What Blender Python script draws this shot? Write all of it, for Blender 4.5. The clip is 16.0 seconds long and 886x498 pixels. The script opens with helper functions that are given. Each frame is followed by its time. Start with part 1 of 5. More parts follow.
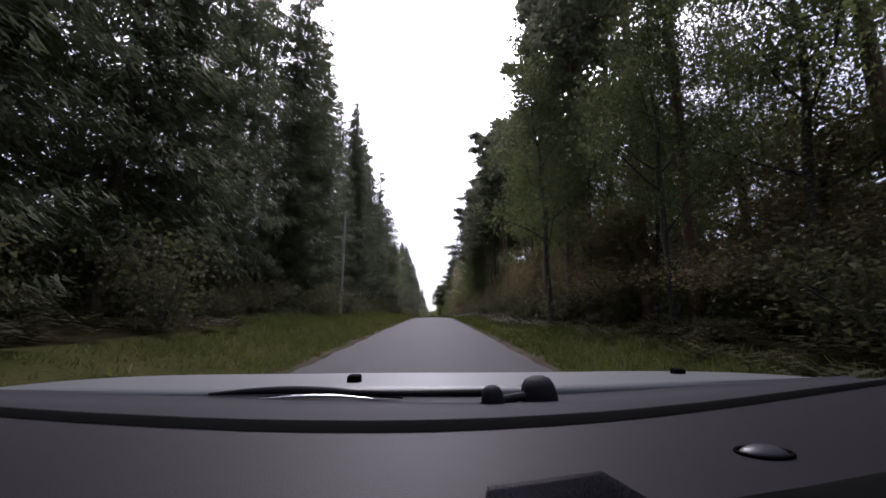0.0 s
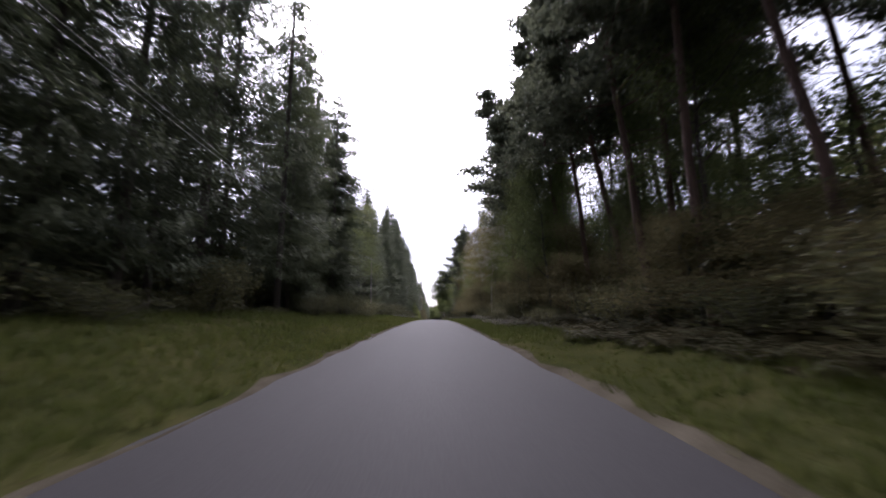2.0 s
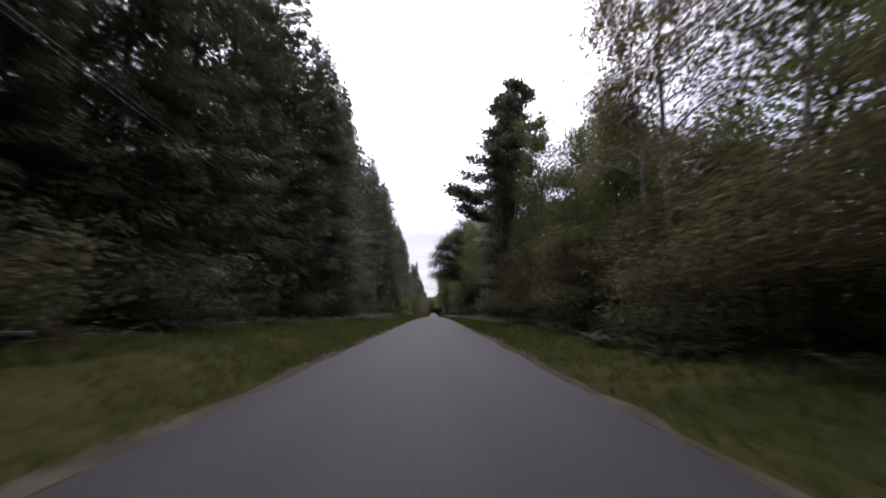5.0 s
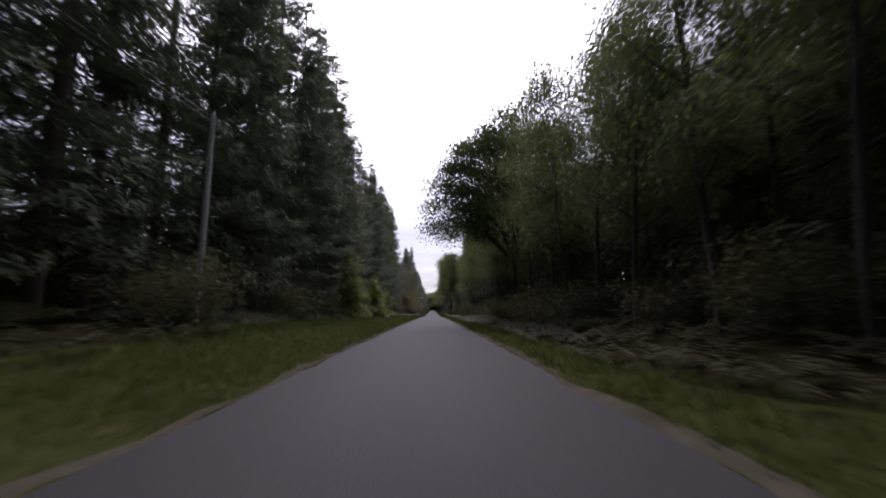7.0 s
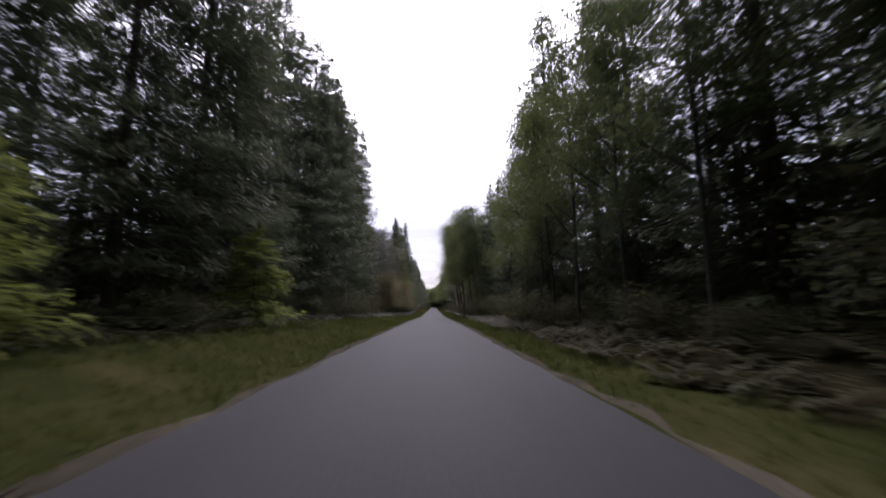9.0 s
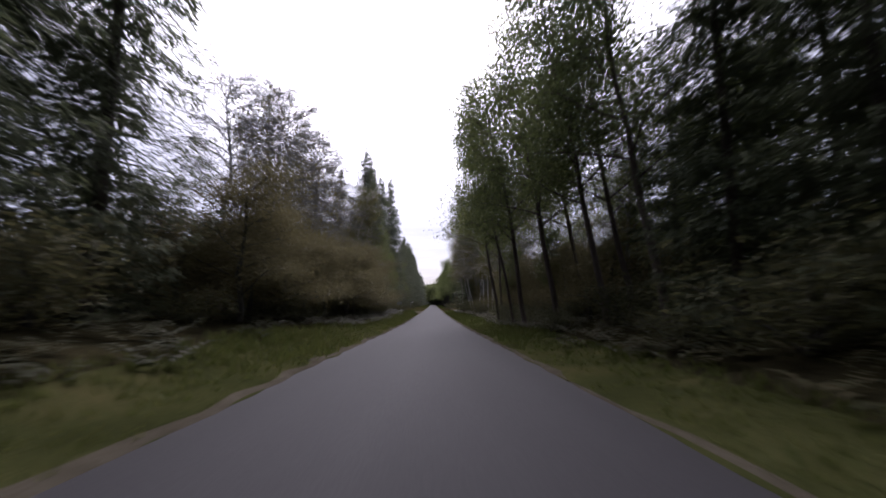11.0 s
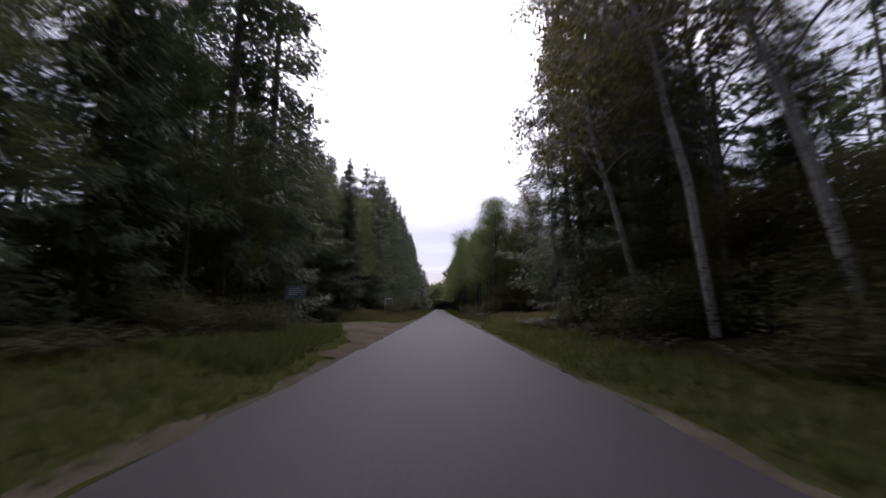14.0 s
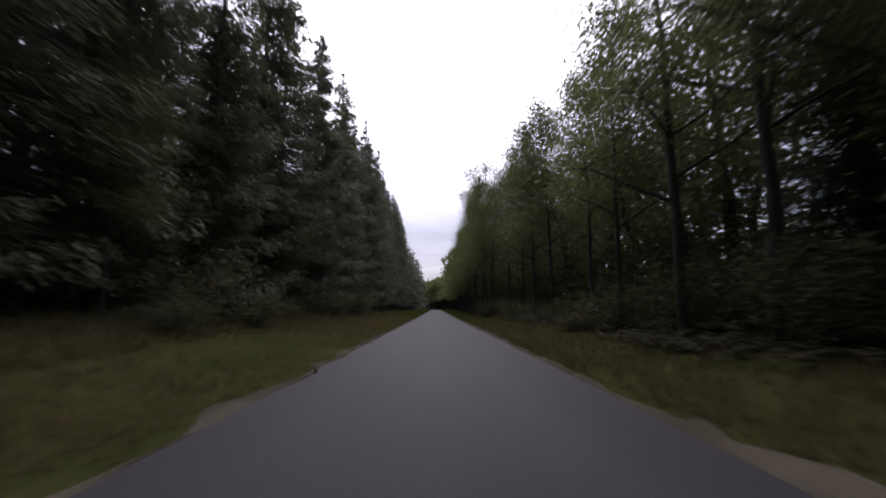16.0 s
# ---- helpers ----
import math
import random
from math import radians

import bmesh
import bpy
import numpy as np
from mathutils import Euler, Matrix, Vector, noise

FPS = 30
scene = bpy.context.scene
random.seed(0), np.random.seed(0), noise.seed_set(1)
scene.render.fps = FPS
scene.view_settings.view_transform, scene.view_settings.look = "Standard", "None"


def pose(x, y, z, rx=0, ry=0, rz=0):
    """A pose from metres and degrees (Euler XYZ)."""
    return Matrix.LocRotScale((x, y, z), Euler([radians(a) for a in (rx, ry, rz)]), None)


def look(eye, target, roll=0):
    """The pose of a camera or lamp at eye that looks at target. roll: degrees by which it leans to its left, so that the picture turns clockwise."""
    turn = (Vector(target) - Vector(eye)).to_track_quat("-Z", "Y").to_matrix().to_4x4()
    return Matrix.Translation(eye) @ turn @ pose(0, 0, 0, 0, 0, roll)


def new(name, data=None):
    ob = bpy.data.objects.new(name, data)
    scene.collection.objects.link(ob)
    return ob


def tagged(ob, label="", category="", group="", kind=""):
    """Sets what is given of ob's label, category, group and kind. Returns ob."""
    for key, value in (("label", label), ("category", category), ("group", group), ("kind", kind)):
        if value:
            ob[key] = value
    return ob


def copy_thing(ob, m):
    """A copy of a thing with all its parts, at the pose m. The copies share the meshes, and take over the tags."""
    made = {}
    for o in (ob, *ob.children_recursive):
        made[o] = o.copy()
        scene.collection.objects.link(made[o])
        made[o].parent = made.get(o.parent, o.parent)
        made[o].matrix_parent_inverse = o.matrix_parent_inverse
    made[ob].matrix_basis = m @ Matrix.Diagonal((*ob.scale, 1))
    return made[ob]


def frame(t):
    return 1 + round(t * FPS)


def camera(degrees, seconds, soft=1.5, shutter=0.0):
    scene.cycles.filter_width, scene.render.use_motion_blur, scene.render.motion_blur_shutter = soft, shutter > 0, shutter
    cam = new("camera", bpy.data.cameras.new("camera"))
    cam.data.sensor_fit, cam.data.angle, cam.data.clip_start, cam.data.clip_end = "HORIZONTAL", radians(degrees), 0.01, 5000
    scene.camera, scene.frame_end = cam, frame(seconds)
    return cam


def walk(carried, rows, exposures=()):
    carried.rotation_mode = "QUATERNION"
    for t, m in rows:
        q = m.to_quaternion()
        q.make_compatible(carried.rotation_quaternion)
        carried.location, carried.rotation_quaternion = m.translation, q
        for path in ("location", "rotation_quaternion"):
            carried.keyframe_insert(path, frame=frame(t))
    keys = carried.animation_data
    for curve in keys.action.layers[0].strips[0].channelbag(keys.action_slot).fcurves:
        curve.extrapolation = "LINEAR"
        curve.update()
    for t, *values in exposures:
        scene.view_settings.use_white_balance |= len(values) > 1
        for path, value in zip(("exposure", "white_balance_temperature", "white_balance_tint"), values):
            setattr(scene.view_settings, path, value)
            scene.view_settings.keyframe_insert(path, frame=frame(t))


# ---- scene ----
# A narrow asphalt road runs dead straight along +y through a conifer forest; x is to the right, the camera's lane is x = 0.
SPEED = 22.0
EYE = 1.15

# gradient of the road at distances along it; height is its running sum
GRADE = ((-400, 0.0), (-120, 0.02), (-40, 0.044), (0, 0.042), (44, 0.030), (66, 0.018), (88, 0.010), (110, 0.003), (154, -0.004),
         (176, -0.010), (231, -0.014), (264, -0.021), (286, -0.008), (308, -0.005), (352, -0.004), (450, 0.0), (3000, 0.0))
_S = np.arange(-400.0, 3001.0, 2.0)
_G = np.interp(_S, [g[0] for g in GRADE], [g[1] for g in GRADE])
_Z = np.cumsum(_G) * 2.0
_Z -= np.interp(0.0, _S, _Z)


def grade(y):
    return np.interp(y, _S, _G)


def road_z(y):
    return np.interp(y, _S, _Z)


# the car's small nods, turns and drift: seconds, nod down, turn right, sideways
RIDE = ((0.0, 0.40, 1.25, 0.0), (1.0, 0.35, 1.20, 0.0), (2.0, 0.35, 1.20, 0.0), (3.0, 0.15, 1.22, 0.0), (4.0, 0.0, 1.22, 0.0),
        (4.5, 0.0, 1.22, 0.0), (7.0, 0.0, 1.38, 0.0), (8.0, -0.05, 1.18, 0.0), (10.5, 0.0, 1.38, 0.0), (11.5, -0.1, 1.30, -0.05),
        (12.0, -0.15, 1.22, -0.1), (12.5, -0.4, 1.08, -0.2), (13.0, -0.75, 0.92, -0.2), (13.5, -0.4, 0.62, -0.2), (14.0, -0.05, 0.55, -0.2),
        (14.5, 0.08, 0.48, -0.2), (15.0, 0.25, 0.70, -0.2), (15.5, 0.2, 0.78, -0.2), (16.0, 0.0, 0.92, -0.2))


def ride(t):
    cols = list(zip(*RIDE))
    nod, turn, side = (float(np.interp(t, cols[0], c)) for c in cols[1:])
    y = SPEED * t
    g = float(grade(y))
    return pose(side, y, float(road_z(y)) + EYE, 90 + 8.25 - nod + math.degrees(math.atan(g)), 0, -turn)


# the film's own automatic exposure, in stops
LIGHTNESS = ((0.0, 1.45), (1.0, 1.6), (2.0, 1.56), (3.5, 1.15), (4.5, 1.0), (7.0, 0.9), (8.0, 1.05), (10.5, 1.05), (11.5, 1.08), (12.5, 0.98), (13.0, 0.85),
             (14.5, 0.82), (15.0, 0.76), (16.0, 0.63))
cam = camera(94.0, 16.0, 1.7, 0.22)
rows = [(0.0, ride(0.0)), (1 / 30, ride(0.0))] + [(k / 2, ride(k / 2)) for k in range(1, 33)]
walk(cam, rows, exposures=[(t, e, 5920, 24) for t, e in LIGHTNESS])

# ---- sky and sun ----
world = bpy.data.worlds.new("overcast_sky")
scene.world = world
world.use_nodes = True
wn, wl = world.node_tree.nodes, world.node_tree.links
wn.clear()


def wnode(kind, **values):
    n = wn.new(kind)
    for k, v in values.items():
        n.inputs[k].default_value = v
    return n


SUN_EL, SUN_AZ = 55.0, -6.0
sky = wn.new("ShaderNodeTexSky")
sky.sky_type = "NISHITA"
sky.sun_disc = False
sky.air_density, sky.dust_density, sky.ozone_density = 0.6, 4.0, 0.0
sky.sun_elevation = radians(SUN_EL)
sky.sun_rotation = radians(SUN_AZ)
tc = wn.new("ShaderNodeTexCoord")
sep = wn.new("ShaderNodeSeparateXYZ")
wl.new(tc.outputs["Generated"], sep.inputs[0])
zup = wn.new("ShaderNodeMath")
zup.operation = "MAXIMUM"
zup.inputs[1].default_value = 0.03
wl.new(sep.outputs["Z"], zup.inputs[0])
zadd = wn.new("ShaderNodeMath")
zadd.operation = "ADD"
zadd.inputs[1].default_value = 0.08
wl.new(zup.outputs[0], zadd.inputs[0])
flat = wn.new("ShaderNodeVectorMath")
flat.operation = "DIVIDE"
wl.new(tc.outputs["Generated"], flat.inputs[0])
comb = wn.new("ShaderNodeCombineXYZ")
for k in range(3):
    wl.new(zadd.outputs[0], comb.inputs[k])
wl.new(comb.outputs[0], flat.inputs[1])
cloud = wnode("ShaderNodeTexNoise", Scale=0.55, Detail=7.0, Roughness=0.55, Distortion=0.3)
wl.new(flat.outputs[0], cloud.inputs["Vector"])
ramp = wn.new("ShaderNodeValToRGB")
ramp.color_ramp.elements[0].position, ramp.color_ramp.elements[0].color = 0.34, (0.315, 0.332, 0.325, 1)
ramp.color_ramp.elements[1].position, ramp.color_ramp.elements[1].color = 0.62, (1.0, 0.99, 0.965, 1)
wl.new(cloud.outputs["Fac"], ramp.inputs[0])
# the cloud is thinnest and brightest round the hidden sun
glow = wn.new("ShaderNodeVectorMath")
glow.operation = "DOT_PRODUCT"
ce, se = math.cos(radians(SUN_EL)), math.sin(radians(SUN_EL))
glow.inputs[1].default_value = (ce * math.sin(radians(SUN_AZ)), ce * math.cos(radians(SUN_AZ)), se)
wl.new(tc.outputs["Generated"], glow.inputs[0])
lift = wn.new("ShaderNodeMapRange")
lift.interpolation_type = "SMOOTHSTEP"
lift.inputs["From Min"].default_value, lift.inputs["From Max"].default_value = 0.70, 0.97
lift.inputs["To Min"].default_value, lift.inputs["To Max"].default_value = 0.30, 2.5
wl.new(glow.outputs["Value"], lift.inputs["Value"])
lit = wn.new("ShaderNodeVectorMath")
lit.operation = "SCALE"
wl.new(ramp.outputs[0], lit.inputs[0])
wl.new(lift.outputs[0], lit.inputs["Scale"])
bg_cloud = wnode("ShaderNodeBackground", Strength=1.0)
wl.new(lit.outputs[0], bg_cloud.inputs["Color"])
bg_sky = wnode("ShaderNodeBackground", Strength=0.05)
wl.new(sky.outputs[0], bg_sky.inputs["Color"])
both = wnode("ShaderNodeAddShader")
wl.new(bg_cloud.outputs[0], both.inputs[0])
wl.new(bg_sky.outputs[0], both.inputs[1])
wout = wn.new("ShaderNodeOutputWorld")
wl.new(both.outputs[0], wout.inputs[0])

sun = new("sun", bpy.data.lights.new("sun", "SUN"))
sun.data.energy, sun.data.angle, sun.data.color = 0.8, radians(25), (1.0, 0.96, 0.9)
sun.matrix_world = look((0, 0, 60), (-30 * ce * math.sin(radians(SUN_AZ)), -30 * ce * math.cos(radians(SUN_AZ)), 60 - 30 * se))


# ---- materials ----
def material(name, colour, rough=0.7, metal=0.0):
    m = bpy.data.materials.new(name)
    m.use_nodes = True
    b = m.node_tree.nodes["Principled BSDF"]
    b.inputs["Base Color"].default_value = (*colour, 1)
    b.inputs["Roughness"].default_value = rough
    b.inputs["Metallic"].default_value = metal
    return m, m.node_tree.nodes, m.node_tree.links, b


def noisy(name, stops, scale, rough=0.75, bump=0.0, fine=None, metal=0.0, stretch=None, bump_scale=None, spec=None):
    """A surface whose colour wanders through stops with a coarse noise, and a finer noise over it; bump from the fine one."""
    m, n, l, b = material(name, stops[0][1], rough, metal)
    if spec is not None:
        b.inputs["Specular IOR Level"].default_value = spec
    co = n.new("ShaderNodeTexCoord")
    vec = co.outputs["Object"]
    if stretch:
        mp = n.new("ShaderNodeMapping")
        mp.inputs["Scale"].default_value = stretch
        l.new(vec, mp.inputs[0])
        vec = mp.outputs[0]
    a = n.new("ShaderNodeTexNoise")
    a.inputs["Scale"].default_value, a.inputs["Detail"].default_value = scale, 4
    l.new(vec, a.inputs["Vector"])
    c = n.new("ShaderNodeTexNoise")
    c.inputs["Scale"].default_value, c.inputs["Detail"].default_value = fine or scale * 14, 3
    l.new(vec, c.inputs["Vector"])
    mix = n.new("ShaderNodeMix")
    mix.inputs[0].default_value = 0.4
    l.new(a.outputs["Fac"], mix.inputs[2])
    l.new(c.outputs["Fac"], mix.inputs[3])
    r = n.new("ShaderNodeValToRGB")
    while len(r.color_ramp.elements) < len(stops):
        r.color_ramp.elements.new(0.5)
    for e, (p, col) in zip(r.color_ramp.elements, stops):
        e.position, e.color = p, (*col, 1)
    l.new(mix.outputs[0], r.inputs[0])
    l.new(r.outputs[0], b.inputs["Base Color"])
    if bump:
        bp = n.new("ShaderNodeBump")
        bp.inputs["Strength"].default_value, bp.inputs["Distance"].default_value = bump, bump_scale or 0.02
        l.new(c.outputs["Fac"], bp.inputs["Height"])
        l.new(bp.outputs[0], b.inputs["Normal"])
    return m


def foliage(name, dark, mid, light, through_light=0.3):
    """Leaves or needles: each clump and each plant has a tone of its own, and some daylight comes through."""
    m, n, l, b = material(name, mid, 0.6)
    b.inputs["Specular IOR Level"].default_value = 0.1
    isl = n.new("ShaderNodeNewGeometry")
    obj = n.new("ShaderNodeObjectInfo")
    co = n.new("ShaderNodeTexCoord")
    ns = n.new("ShaderNodeTexNoise")
    ns.inputs["Scale"].default_value = 0.35
    l.new(co.outputs["Object"], ns.inputs["Vector"])
    s1 = n.new("ShaderNodeMath")
    s1.operation = "MULTIPLY_ADD"
    s1.inputs[1].default_value = 0.34
    l.new(isl.outputs["Random Per Island"], s1.inputs[0])
    s2 = n.new("ShaderNodeMath")
    s2.operation = "MULTIPLY_ADD"
    s2.inputs[1].default_value = 0.3
    l.new(obj.outputs["Random"], s2.inputs[0])
    s3 = n.new("ShaderNodeMath")
    s3.operation = "MULTIPLY"
    s3.inputs[1].default_value = 0.4
    l.new(ns.outputs["Fac"], s3.inputs[0])
    l.new(s3.outputs[0], s2.inputs[2])
    l.new(s2.outputs[0], s1.inputs[2])
    r = n.new("ShaderNodeValToRGB")
    r.color_ramp.elements.new(0.5)
    for e, p, c in zip(r.color_ramp.elements, (0.15, 0.55, 1.0), (dark, mid, light)):
        e.position, e.color = p, (*c, 1)
    l.new(s1.outputs[0], r.inputs[0])
    l.new(r.outputs[0], b.inputs["Base Color"])
    tr = n.new("ShaderNodeBsdfTranslucent")
    l.new(r.outputs[0], tr.inputs["Color"])
    mx = n.new("ShaderNodeMixShader")
    mx.inputs[0].default_value = through_light
    l.new(b.outputs[0], mx.inputs[1])
    l.new(tr.outputs[0], mx.inputs[2])
    l.new(mx.outputs[0], n["Material Output"].inputs["Surface"])
    return m


ASPHALT = noisy("asphalt", ((0.3, (0.0145, 0.0135, 0.0152)), (0.55, (0.0196, 0.0185, 0.0204)), (0.75, (0.0268, 0.0255, 0.0272))), 0.9, 0.75, 0.5, 60, bump_scale=0.004, spec=0.15, stretch=(0.800, 0.080, 0.800))
SOIL = noisy("forest_floor", ((0.3, (0.010, 0.0085, 0.0055)), (0.5, (0.018, 0.016, 0.0085)), (0.7, (0.031, 0.026, 0.014))), 0.5, 0.95, 0.8, 9, bump_scale=0.08, spec=0.0)
GRAVEL = noisy("sandy_gravel", ((0.3, (0.036, 0.030, 0.021)), (0.5, (0.056, 0.048, 0.035)), (0.7, (0.088, 0.077, 0.058))), 0.6, 0.95, 0.8, 40, bump_scale=0.02, spec=0.0)
DIRT = noisy("dirt_shoulder", ((0.3, (0.030, 0.026, 0.018)), (0.5, (0.050, 0.044, 0.033)), (0.7, (0.080, 0.070, 0.054))), 1.2, 0.95, 0.8, 30, bump_scale=0.02, spec=0.0)
TURF = noisy("verge_turf", ((0.3, (0.016, 0.018, 0.007)), (0.5, (0.028, 0.030, 0.011)), (0.7, (0.049, 0.044, 0.019))), 0.6, 0.95, 0.8, 12, bump_scale=0.06, spec=0.0)
GRASS = foliage("verge_grass", (0.032, 0.044, 0.011), (0.070, 0.084, 0.021), (0.128, 0.114, 0.040), 0.4)
DRY_TURF = noisy("dry_turf", ((0.3, (0.024, 0.020, 0.010)), (0.5, (0.042, 0.035, 0.018)), (0.7, (0.070, 0.056, 0.031))), 0.6, 0.95, 0.8, 12, bump_scale=0.06, spec=0.0)
DRY_GRASS = foliage("dry_grass", (0.040, 0.039, 0.016), (0.088, 0.078, 0.032), (0.155, 0.126, 0.058), 0.4)
BRACKEN = foliage("bracken", (0.020, 0.024, 0.011), (0.036, 0.037, 0.017), (0.066, 0.047, 0.024), 0.3)
SPRUCE = foliage("spruce_needles", (0.048, 0.056, 0.034), (0.085, 0.099, 0.054), (0.134, 0.148, 0.078), 0.38)
YOUNG = foliage("young_spruce_needles", (0.090, 0.118, 0.028), (0.178, 0.208, 0.046), (0.265, 0.285, 0.072), 0.45)
PINE = foliage("pine_needles", (0.066, 0.074, 0.049), (0.117, 0.127, 0.081), (0.179, 0.190, 0.113), 0.4)
OAK = foliage("oak_leaves", (0.058, 0.072, 0.029), (0.106, 0.127, 0.046), (0.190, 0.194, 0.072), 0.5)
BIRCH = foliage("birch_leaves", (0.073, 0.075, 0.026), (0.132, 0.121, 0.041), (0.248, 0.182, 0.067), 0.45)
THICKET = foliage("thicket_leaves", (0.071, 0.064, 0.032), (0.120, 0.106, 0.049), (0.178, 0.140, 0.069), 0.5)
UNDER = foliage("undergrowth_leaves", (0.040, 0.044, 0.021), (0.070, 0.070, 0.032), (0.112, 0.096, 0.044), 0.48)
BARK = noisy("spruce_bark", ((0.3, (0.035, 0.027, 0.022)), (0.55, (0.065, 0.05, 0.04)), (0.75, (0.10, 0.08, 0.065))), 3, 0.95, 0.8, 25, stretch=(1, 1, 0.25))
PINE_BARK = noisy("pine_bark", ((0.3, (0.05, 0.032, 0.025)), (0.55, (0.10, 0.06, 0.045)), (0.75, (0.16, 0.095, 0.06))), 2, 0.95, 0.8, 20, stretch=(1, 1, 0.25))
BIRCH_BARK = noisy("birch_bark", ((0.36, (0.05, 0.045, 0.04)), (0.46, (0.36, 0.34, 0.31)), (0.75, (0.55, 0.53, 0.5))), 2.2, 0.8, 0.4, 9, stretch=(1, 1, 2.2))
OAK_BARK = noisy("oak_bark", ((0.3, (0.02, 0.018, 0.015)), (0.55, (0.036, 0.033, 0.027)), (0.75, (0.06, 0.057, 0.047))), 3, 0.95, 0.8, 25, stretch=(1, 1, 0.3))
GREY_BARK = noisy("grey_birch_bark", ((0.36, (0.04, 0.037, 0.034)), (0.5, (0.13, 0.125, 0.115)), (0.75, (0.24, 0.23, 0.215))), 2.2, 0.85, 0.4, 9, stretch=(1, 1, 2.2))
OLD_WOOD = noisy("weathered_wood", ((0.3, (0.13, 0.115, 0.10)), (0.55, (0.2, 0.18, 0.16)), (0.75, (0.28, 0.26, 0.23))), 2, 0.85, 0.5, 30, stretch=(1, 1, 0.12))


# ---- mesh tools ----
def mesh_of(name, polys):
    """One mesh out of (vertices, faces) pairs."""
    vs, fs, k = [], [], 0
    for v, f in polys:
        v, f = np.asarray(v, float), np.asarray(f, int)
        if len(v) and len(f):
            vs.append(v)
            fs.extend((f + k).tolist())
            k += len(v)
    me = bpy.data.meshes.new(name)
    me.from_pydata(np.concatenate(vs).tolist(), [], fs)
    return me


def obj(name, polys, mat, parent=None, label="", smooth=False):
    me = polys if isinstance(polys, bpy.types.Mesh) else mesh_of(name, polys)
    if mat and not me.materials:
        me.materials.append(mat)
    if smooth:
        me.polygons.foreach_set("use_smooth", [True] * len(me.polygons))
    ob = new(name, me)
    if parent:
        ob.parent = parent
    if label:
        tagged(ob, label)
    return ob


def part(name, bm, mat, parent, label="", smooth=False):
    me = bpy.data.meshes.new(name)
    bm.to_mesh(me)
    bm.free()
    return obj(name, me, mat, parent, label, smooth)


def tube(points, radii, sides=6):
    """A tapered tube along points."""
    p, r = np.asarray(points, float), np.asarray(radii, float)
    d = np.gradient(p, axis=0)
    d /= np.linalg.norm(d, axis=1)[:, None] + 1e-9
    ref = np.where(np.abs(d[:, 2:3]) > 0.9, [[1.0, 0, 0]], [[0, 0, 1.0]])
    a = np.cross(d, ref)
    a /= np.linalg.norm(a, axis=1)[:, None] + 1e-9
    b = np.cross(d, a)
    an = np.arange(sides) * 2 * math.pi / sides
    v = p[:, None] + r[:, None, None] * (np.cos(an)[None, :, None] * a[:, None] + np.sin(an)[None, :, None] * b[:, None])
    n = len(p)
    f = [(i * sides + j, i * sides + (j + 1) % sides, (i + 1) * sides + (j + 1) % sides, (i + 1) * sides + j)
         for i in range(n - 1) for j in range(sides)]
    return v.reshape(-1, 3), f


def slivers(base, tip, width, side):
    """Triangles from base to tip, of the given width along side: needle sprays and grass blades."""
    side = side / (np.linalg.norm(side, axis=1)[:, None] + 1e-9) * width[:, None] / 2
    v = np.stack((base - side, base + side, tip), 1).reshape(-1, 3)
    return v, np.arange(len(v)).reshape(-1, 3)


def leaves(centre, size, rng, droop=0.0):
    """Small leaf clumps turned at random."""
    n = len(centre)
    u = rng.normal(size=(n, 3))
    u[:, 2] -= droop
    u /= np.linalg.norm(u, axis=1)[:, None]
    w = np.cross(u, rng.normal(size=(n, 3)))
    w /= np.linalg.norm(w, axis=1)[:, None] + 1e-9
    s = (size * rng.uniform(0.6, 1.4, n))[:, None]
    k = rng.uniform(-0.5, 0.5, n)[:, None]
    v = np.stack((centre - u * s * 0.6 + w * s * k, centre + w * s * 0.55, centre + u * s * 0.7 - w * s * 0.3), 1).reshape(-1, 3)
    return v, np.arange(len(v)).reshape(-1, 3)


